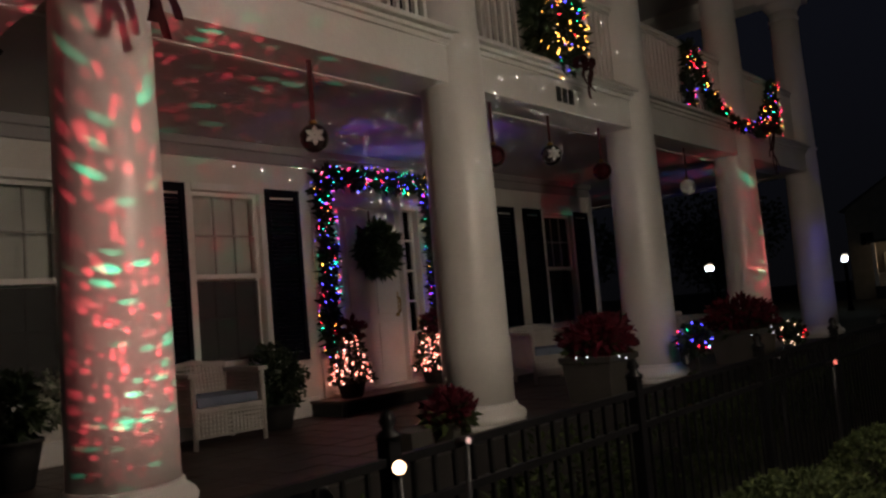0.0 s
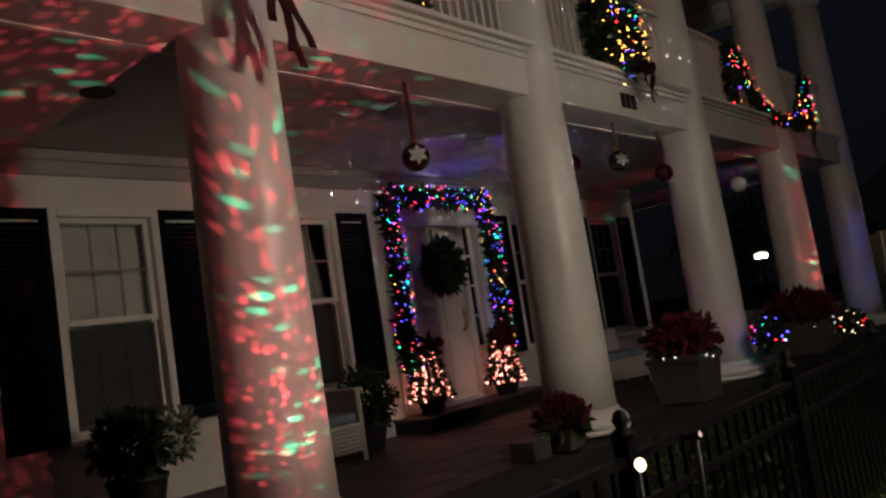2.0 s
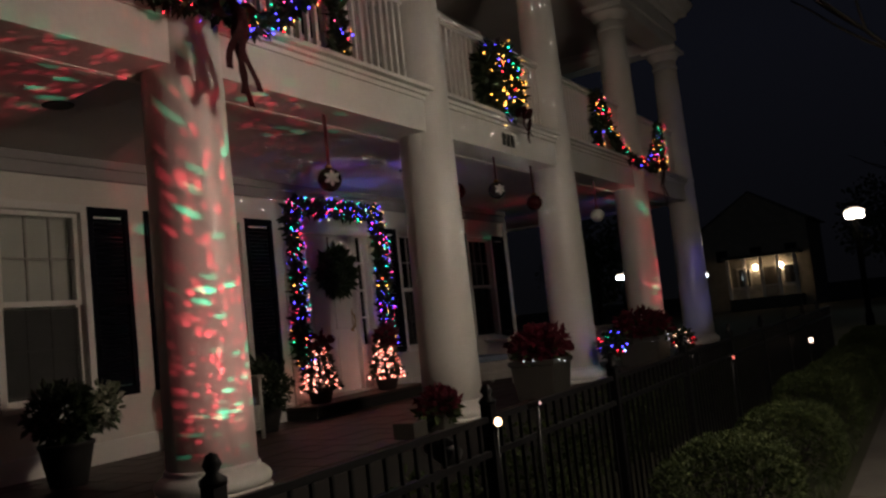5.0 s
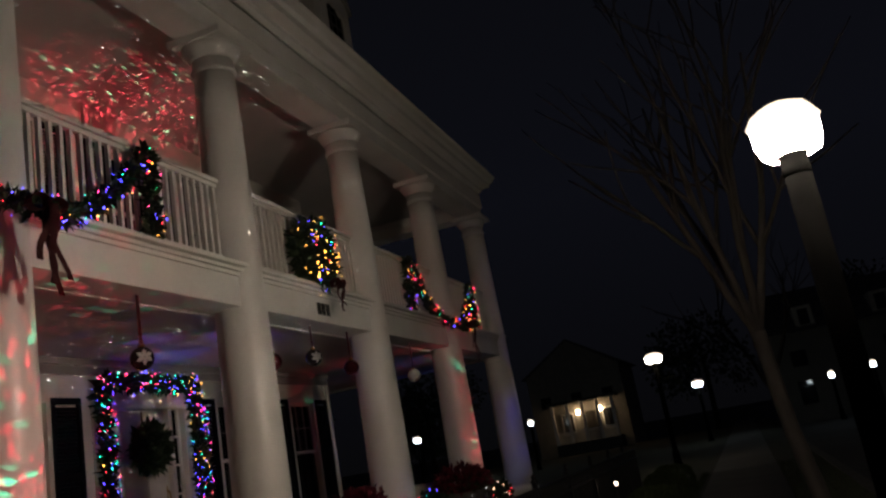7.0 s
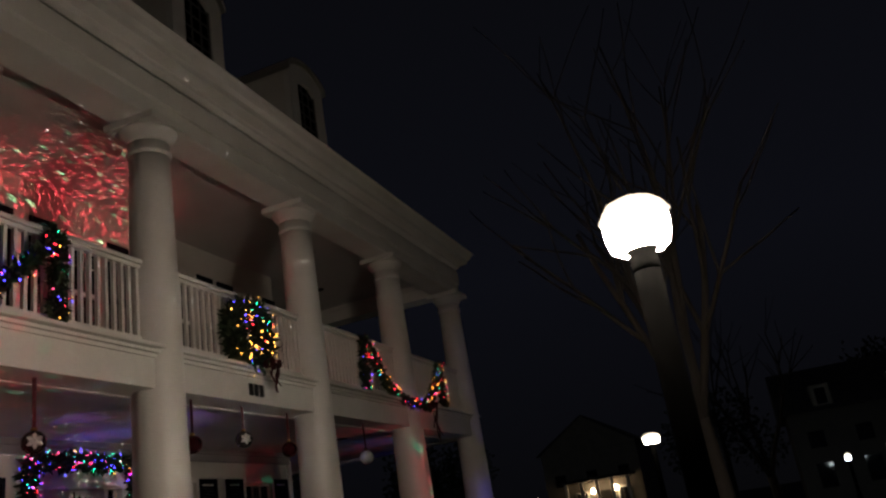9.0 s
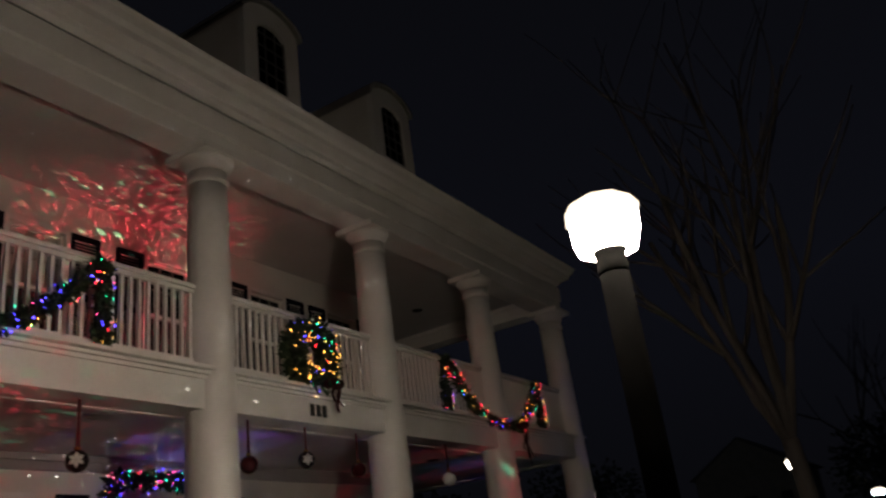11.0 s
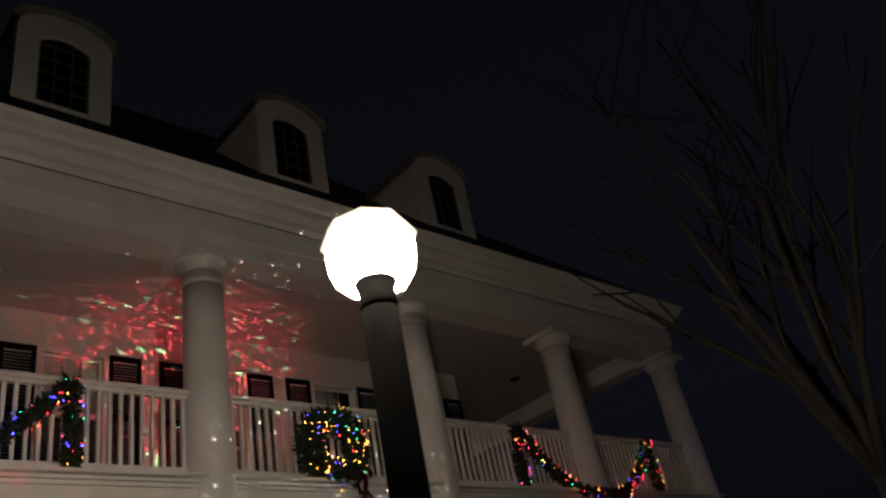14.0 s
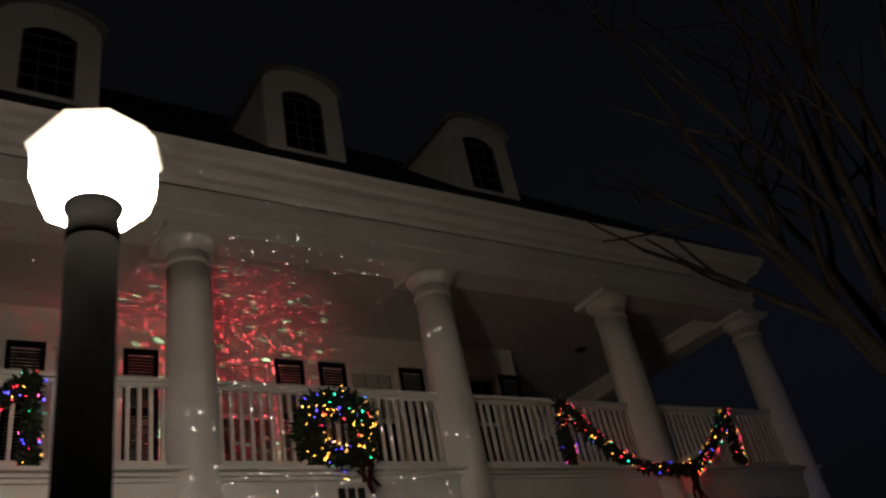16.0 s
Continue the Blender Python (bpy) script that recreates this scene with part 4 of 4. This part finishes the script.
def lit_tree(at, label):
    t = thing("lit_tree", at, label, "christmas tree", "small lit trees beside the door")
    part("pot", lathe([(0.12, 0), (0.16, 0.16), (0.17, 0.18), (0.15, 0.18), (0.001, 0.15)], 20), dark_pot, t)
    bm = bmesh.new()
    for _ in range(900):
        u = random.random() ** 1.3
        a = random.uniform(0, 2 * math.pi)
        r = (0.15 * (1 - u) + 0.07) * random.uniform(0.4, 1.0)
        blade(bm, (r * math.cos(a), r * math.sin(a), 0.15 + 0.58 * u), (math.cos(a), math.sin(a), random.uniform(-0.3, 0.6)), 0.09, 0.018)
    part("foliage", bm, fir, t)
    part("trunk", tube([(0, 0, 0.15), (0, 0, 0.7)], 0.02, 6), bark, t)
    bm = bmesh.new()
    for i in range(125):
        u = random.random() ** 1.2
        a = random.uniform(0, 2 * math.pi)
        r = (0.16 * (1 - u) + 0.085) * random.uniform(0.85, 1.08)
        bead(bm, (r * math.cos(a), r * math.sin(a), 0.15 + 0.50 * u), random.choice((0.009, 0.0115, 0.014)))
    tagged(part("bulbs", bm, bulbs_white, t, "warm white fairy lights"), kind="stuff")
    part("bow", clump((0.05, 0, 0.70), 0.12, 110, 0.11), poinsettia_red, t, "red bow and leaves at the top")
    return t


lit_tree((-6.60, 6.14, SILL), "small fir tree wound with warm white lights by the door")
lit_tree((-6.55, 7.46, SILL), "small fir tree wound with warm white lights by the door")


# ---- wicker chairs ----
def wicker_chair(at, turn, cushion, label):
    c = thing("wicker_chair", at, label, "chair", "wicker chairs on the porch")
    c.rotation_euler = (0, 0, radians(turn))

    def woven(w, h, thick, step=0.035):
        """A panel of crossing strands in the x-z plane, from the origin."""
        bm = bmesh.new()
        n, k = int(w / step), int(h / step)
        for i in range(n + 1):
            box(bm, i * w / n - 0.007, i * w / n + 0.007, -thick, thick, 0, h)
        for j in range(k + 1):
            box(bm, 0, w, -thick * 0.6, thick * 0.6, j * h / k - 0.009, j * h / k + 0.009)
        return bm

    def placed(name, bm, m, mat=wicker, lab=""):
        o = part(name, bm, mat, c, lab)
        if name in ("backrest", "arm_panel", "apron"):
            tagged(o, kind="stuff")
        o.matrix_basis = m
        return o

    placed("backrest", woven(0.62, 0.36, 0.012), pose(-0.31, 0.30, 0.34, -10))
    for sx in (-0.33, 0.33):
        placed("arm_panel", woven(0.56, 0.40, 0.012), pose(sx, -0.28, 0.20, 0, 0, 90))
        placed("armrest", soft_slab(0.015, (-0.05, 0.05, -0.32, 0.32, 0.0, 0.04)), pose(sx, 0, 0.60))
        for sy in (-0.29, 0.29):
            placed("leg", tube([(0, 0, 0), (0, 0, 0.61)], 0.022, 8), pose(sx, sy, 0))
    placed("apron", woven(0.62, 0.22, 0.012), pose(-0.31, -0.29, 0.10))
    placed("seat", soft_slab(0.01, (-0.32, 0.32, -0.30, 0.30, 0.30, 0.34)), pose(0, 0, 0))
    placed("cushion", soft_slab(0.03, (-0.29, 0.29, -0.28, 0.26, 0.342, 0.43)), pose(0, 0, 0), cushion, "soft seat cushion")
    placed("top_roll", tube([(-0.33, 0.37, 0.66), (0, 0.38, 0.71), (0.33, 0.37, 0.66)], 0.025, 8), pose(0, 0, 0))
    return c


wicker_chair((-6.36, 4.24, FLOOR), 84, cushion_cloth, "white woven wicker armchair with a blue-grey cushion")
wicker_chair((-5.85, 8.85, FLOOR), 60, cushion_cloth, "white woven wicker armchair near the far window")
wicker_chair((-4.95, 11.05, FLOOR), 70, red_cloth, "white woven wicker armchair with a red cushion")

# lit ball decoration and small sparkle clusters
def lit_topiary(at, h, r, lights, label):
    d = thing("lit_topiary", at, label, "decoration", "lit topiaries in the bed")
    part("stem", tube([(0, 0, -0.03), (0.01, 0, h - r * 0.5)], 0.025, 8), bark, d)
    part("foliage", clump((0, 0, h), r, 420, 0.08), fir, d)
    part("skirt", clump((0, 0, h * 0.45), r * 1.1, 300, 0.09, 1.3), shrub_leaf, d, "dark leaves round the stem").name = "lower_foliage"
    bm = bmesh.new()
    for _ in range(30):
        bead(bm, Vector((0, 0, h)) + rand_dir() * r * 1.12, 0.0075)
    tagged(part("bulbs", bm, lights, d, "small lit bulbs"), kind="stuff")
    return d


lit_topiary((-3.70, 8.45, 0), 1.10, 0.165, glowing("bulbs_bluegreen", [BLUE, GREEN, BLUE, (0.1, 0.35, 1), BLUE, RED], BULB * 1.3), "dark topiary ball with blue, green and red lights")
lit_topiary((-3.60, 11.4, 0), 0.95, 0.15, glowing("bulbs_sparkle", [(1, 0.6, 0.35), RED, (1, 0.7, 0.5)], BULB * 0.4), "small dark topiary with warm white and red lights")


# ---- fence ----
FX, FTOP = -2.05, 1.12
picket_mesh = mesh_of("picket", soft_slab(0.002, (-0.008, 0.008, -0.008, 0.008, 0.06, FTOP - 0.03)), black_iron)
y = -1.6
while y < 16.0:
    f = thing("fence_panel", (FX, y, 0), "black iron picket fence panel along the flower bed", "fence", "panels of the iron fence")
    L = 1.83
    part("post", soft_slab(0.004, (-0.03, 0.03, -0.03, 0.03, -0.05, FTOP + 0.06)), black_iron, f)
    part("post_cap", lathe([(0.045, FTOP + 0.062), (0.045, FTOP + 0.08), (0.02, FTOP + 0.10), (0.032, FTOP + 0.125), (0.02, FTOP + 0.155), (0.001, FTOP + 0.165)], 14), black_iron, f)
    for zz in (0.14, FTOP - 0.20, FTOP - 0.03):
        part("rail", soft_slab(0.003, (-0.016, 0.016, 0.031, L - 0.031, zz, zz + 0.032)), black_iron, f)
    for i in range(1, 16):
        ob = new("picket", picket_mesh)
        ob.parent = f
        ob.location = (0, i * L / 16, 0)
    y += L

# ---- planting bed and hedges ----
def bush(name, at, r, h, n, leaf, label, size=0.07):
    b = thing(name, at, label, "shrub", "low shrubs")
    part("leaves", clump((0, 0, h * 0.5), r, n, size, h * 0.5 / r, 0.5), leaf, b)
    part("stem", tube([(0, 0, -0.03), (0.02, 0.01, h * 0.6)], 0.025, 6), bark, b)
    return b


for i in range(16):
    bush("bed_shrub", (-3.15 + random.uniform(-0.25, 0.25), -1.0 + i * 1.02 + random.uniform(-0.2, 0.2), -0.03), random.uniform(0.38, 0.55), random.uniform(0.5, 0.85), 520, shrub_leaf, "dark green shrub in the bed before the porch")
def hedge(at, rx, ry, h, n, label):
    """A clipped hedge mound: a rounded block of small leaves over dark twigs."""
    g = thing("hedge_mound", at, label, "hedge", "clipped hedges along the pavement")
    bm = bmesh.new()
    for _ in range(n):
        w = rand_dir()
        w.z = abs(w.z)
        k = (abs(w.x) ** 3.5 + abs(w.y) ** 3.5 + abs(w.z) ** 3.5) ** (-1 / 3.5)
        k *= random.uniform(0.88, 1.0) * (1 + 0.07 * noise.noise(w * 3.1 + Vector(at)))
        q = Vector((w.x * rx * k, w.y * ry * k, 0.05 + w.z * (h - 0.05) * k))
        blade(bm, q, w + rand_dir() * 0.9, random.uniform(0.022, 0.045), 0.011)
    part("leaves", bm, shrub_leaf, g)
    bm = bmesh.new()
    for _ in range(14):
        w = rand_dir()
        tube([(w.x * 0.06, w.y * 0.1, -0.02), (w.x * rx * 0.6, w.y * ry * 0.6, h * (0.5 + 0.3 * abs(w.z)))], [0.014, 0.006], 5, bm)
    tagged(part("twigs", bm, bark, g), kind="stuff")
    return g


for i in range(7):
    hedge((-1.42 + random.uniform(-0.03, 0.03), 4.3 + i * 2.15 + random.uniform(-0.1, 0.1), -0.03), 0.44, random.uniform(0.72, 0.86), random.uniform(0.56, 0.66), 7000, "low clipped green hedge between fence and pavement")
bm = bmesh.new()
for _ in range(11000):
    x = random.choice((random.uniform(-1.1, -0.92), random.uniform(0.84, 1.88), random.uniform(0.84, 1.88)))
    yy = random.uniform(-3, 22)
    blade(bm, (x, yy, -0.03), (random.uniform(-0.4, 0.4), random.uniform(-0.4, 0.4), 1), random.uniform(0.04, 0.09), 0.006)
whole("grass", bm, grass_blade, "short rough grass beside the pavement", "grass", kind="stuff")


# ---- trees ----
def limb(bm, p_, d, length, r, depth, twigs):
    pts, rad = [Vector(p_)], [r]
    d = Vector(d).normalized()
    n = 5
    for i in range(n):
        d = (d + rand_dir() * 0.09 + Vector((0, 0, 0.02))).normalized()
        pts.append(pts[-1] + d * length / n)
        rad.append(r * (1 - 0.5 * (i + 1) / n))
    tube(pts, rad, 7 if depth > 1 else 4, bm)
    if depth:
        for k in range(3 if depth > 1 else 4):
            i = random.randint(2, n)
            limb(bm, pts[i], d + rand_dir() * 0.75 + Vector((0, 0, 0.15)), length * random.uniform(0.55, 0.8), rad[i] * 0.75, depth - 1, twigs)


def bare_tree(at, limbs, trunk_h, r, label, depth=3):
    t = thing("bare_tree", at, label, "tree")
    part("trunk", tube([(0.29, 0, -0.05), (0.25, 0.0, 0.12), (0.08, 0.02, trunk_h * 0.5), (0.0, 0.03, trunk_h)], [r * 1.5, r * 1.1, r, r * 0.95], 12), bark, t)
    for d, ln in limbs:
        bm = bmesh.new()
        limb(bm, (0, 0.03, trunk_h - 0.05), d, ln, r * 0.6, depth, 0)
        part("limb", bm, bark, t)
    return t


bare_tree((0.80, 9.3, 0), [((-0.42, -0.05, 1.0), 3.0), ((-0.16, 0.12, 1.0), 3.0), ((0.12, -0.05, 1.0), 2.9), ((-0.30, -0.32, 1.0), 3.1), ((0.05, -0.28, 1.0), 3.0), ((0.34, -0.1, 1.0), 2.8)], 2.5, 0.10, "bare multi-stemmed street tree beside the pavement", 2)
bare_tree((1.3, 24.0, 0), [((-0.4, 0.1, 1.0), 2.6), ((0.4, 0.1, 1.0), 2.6), ((0.0, -0.3, 1.0), 2.6)], 1.8, 0.13, "bare street tree farther along the pavement", 2)


def far_tree(at, r, h, label):
    t = thing("leafy_tree", at, label, "tree", "distant trees")
    part("trunk", tube([(0, 0, 0), (0.1, 0, h * 0.5), (0, 0, h * 0.8)], [0.25, 0.18, 0.08], 8), bark, t)
    bm = bmesh.new()
    for _ in range(14):
        w = rand_dir()
        c = Vector((w.x * r * 0.6, w.y * r * 0.6, h * 0.62 + w.z * h * 0.24))
        for _ in range(150):
            q = rand_dir()
            blade(bm, c + q * r * 0.45 * random.uniform(0.4, 1), q + rand_dir() * 0.7, 0.4, 0.12)
    part("crown", bm, fir, t)
    return t


for at, r, h in (((-30, 75, 0), 5, 8), ((-24, 62, 0), 5, 9), ((-2, 70, 0), 5, 9), ((10, 66, 0), 5, 10), ((18, 55, 0), 5, 9), ((-33, 52, 0), 5, 9), ((-26, 34, 0), 4, 7), ((13, 30, 0), 4, 7)):
    far_tree(at, r, h, "dark leafy tree in the distance")


# ---- houses in the distance ----
def far_house(at, w, depth, h, rise, dormers, lit, label):
    g = thing("distant_house", at, label, "house", "distant houses")
    part("wall", slab((0, w, 0, depth, -1.2, h)), pale_lit_siding if lit else dim_siding, g)
    bm = bmesh.new()
    o = 0.5
    if dormers:
        c = [(-o, -o, h), (w + o, -o, h), (w + o, depth + o, h), (-o, depth + o, h), (-o, depth / 2, h + rise), (w + o, depth / 2, h + rise)]
        fs = ((0, 1, 5, 4), (2, 3, 4, 5), (0, 4, 3), (1, 2, 5), (0, 3, 2, 1))
    else:
        c = [(-o, 0.0, h), (w + o, 0.0, h), (w + o, depth + o, h), (-o, depth + o, h), (w / 2, 0.0, h + rise), (w / 2, depth + o, h + rise)]
        fs = ((0, 4, 5, 3), (1, 2, 5, 4), (0, 1, 4), (2, 3, 5), (0, 3, 2, 1))
        gable = bmesh.new()
        tri = [[gable.verts.new((x, y, z)) for x, z in ((0.0, h), (w, h), (w / 2, h + rise * 0.94))] for y in (-0.14, -0.002)]
        for f in (tri[0], tri[1][::-1], *[(tri[0][i], tri[1][i], tri[1][(i + 1) % 3], tri[0][(i + 1) % 3]) for i in range(3)]):
            gable.faces.new(f)
        part("gable", gable, pale_lit_siding, g, "pale boarded gable, lightened for lamp light")
    v = [bm.verts.new(q) for q in c]
    for f in fs:
        bm.faces.new([v[i] for i in f])
    part("roof", bm, shingle, g)
    for i in range(dormers):
        x = w * (i + 0.5) / dormers
        d = part("dormer", slab((x - 0.55, x + 0.55, 0.0, 2.0, h + 0.1, h + 1.5)), pale_lit_siding, g)
        part("pane", slab((x - 0.3, x + 0.3, -0.01, 0.0, h + 0.35, h + 1.3)), dark_pane, d)
    n = max(2, int(w / 2.2))
    for i in range(n):
        x = w * (i + 0.5) / n
        if not lit:
            part("window", slab((x - 0.45, x + 0.45, -0.03, -0.002, 0.9, 2.3)), dark_pane, g)
        if h > 4.1:
            part("window", slab((x - 0.45, x + 0.45, -0.03, -0.002, 3.15, 4.1)), dark_pane, g)
    if lit:
        a, b = w * 0.25, w * 0.91
        part("porch_floor", slab((a, b, -2.3, -0.001, -1.2, 0.05)), dim_siding, g)
        part("porch_roof", slab((a - 0.2, b + 0.2, -2.4, -0.001, 3.2, 3.45)), dim_siding, g)
        for i in range(5):
            x = a + 0.15 + (b - a - 0.3) * i / 4
            part("post", slab((x - 0.11, x + 0.11, -2.25, -2.03, 0.051, 3.199)), white_paint, g)
        for i in range(4):
            x = a + 0.26 + (b - a - 0.3) * i / 4
            part("railing", slab((x, x + (b - a - 0.3) / 4 - 0.22, -2.18, -2.10, 0.9, 0.98), *[(x + k * 0.15, x + k * 0.15 + 0.05, -2.16, -2.12, 0.051, 0.899) for k in range(7)]), white_paint, g)
        for x in (a + 0.9, b - 0.9):
            win = part("window", slab((x - 0.55, x + 0.55, -0.06, -0.003, 0.75, 2.5)), white_paint, g)
            part("pane", slab((x - 0.45, x + 0.45, -0.07, -0.061, 0.85, 2.4)), dark_pane, win)
        m = (a + b) / 2 + 0.2
        part("door", slab((m - 0.55, m + 0.55, -0.05, -0.003, 0.06, 2.4)), bark, g, "brown front door")
        for x in (m - 0.95, m + 0.95):
            part("porch_lamp", ball(bmesh.new(), (x, -0.35, 2.45), 0.19, 1.2, 6, 10), porch_glow, g, "lit warm porch lamp")
    return g


far_house((-16.6, 68.0, 0.85), 8.0, 9.0, 5.9, 2.8, 0, True, "distant dark gabled house with a lit front porch")
far_house((2.8, 52.0, 0), 13.0, 9.0, 5.2, 3.0, 3, False, "distant dark house with roof dormers")

# ---- pavers of the porch floor ----
pav = mesh_of("paver", soft_slab(0.006, (-0.147, 0.147, -0.147, 0.147, 0.0, 0.024)), porch_tile)
floor_ob = bpy.data.objects["porch_floor"]
cnt = 0
rest = bmesh.new()
nx = 9
for j in range(54):
    for i in range(nx):
        x, yy = WALL + 0.17 + i * 0.302, -1.2 + j * 0.302
        if x > -4.02:
            continue
        if cnt < 290 and 1.4 < yy < 11.5 and x > -6.75:
            ob = new("paver", pav)
            ob.parent = floor_ob
            ob.location = (x, yy, FLOOR - 0.024 + random.uniform(-0.0015, 0.0015))
            cnt += 1
        else:
            box(rest, x - 0.147, x + 0.147, yy - 0.147, yy + 0.147, FLOOR - 0.024, FLOOR)
tagged(part("paver_rest", rest, porch_tile, floor_ob), kind="stuff")
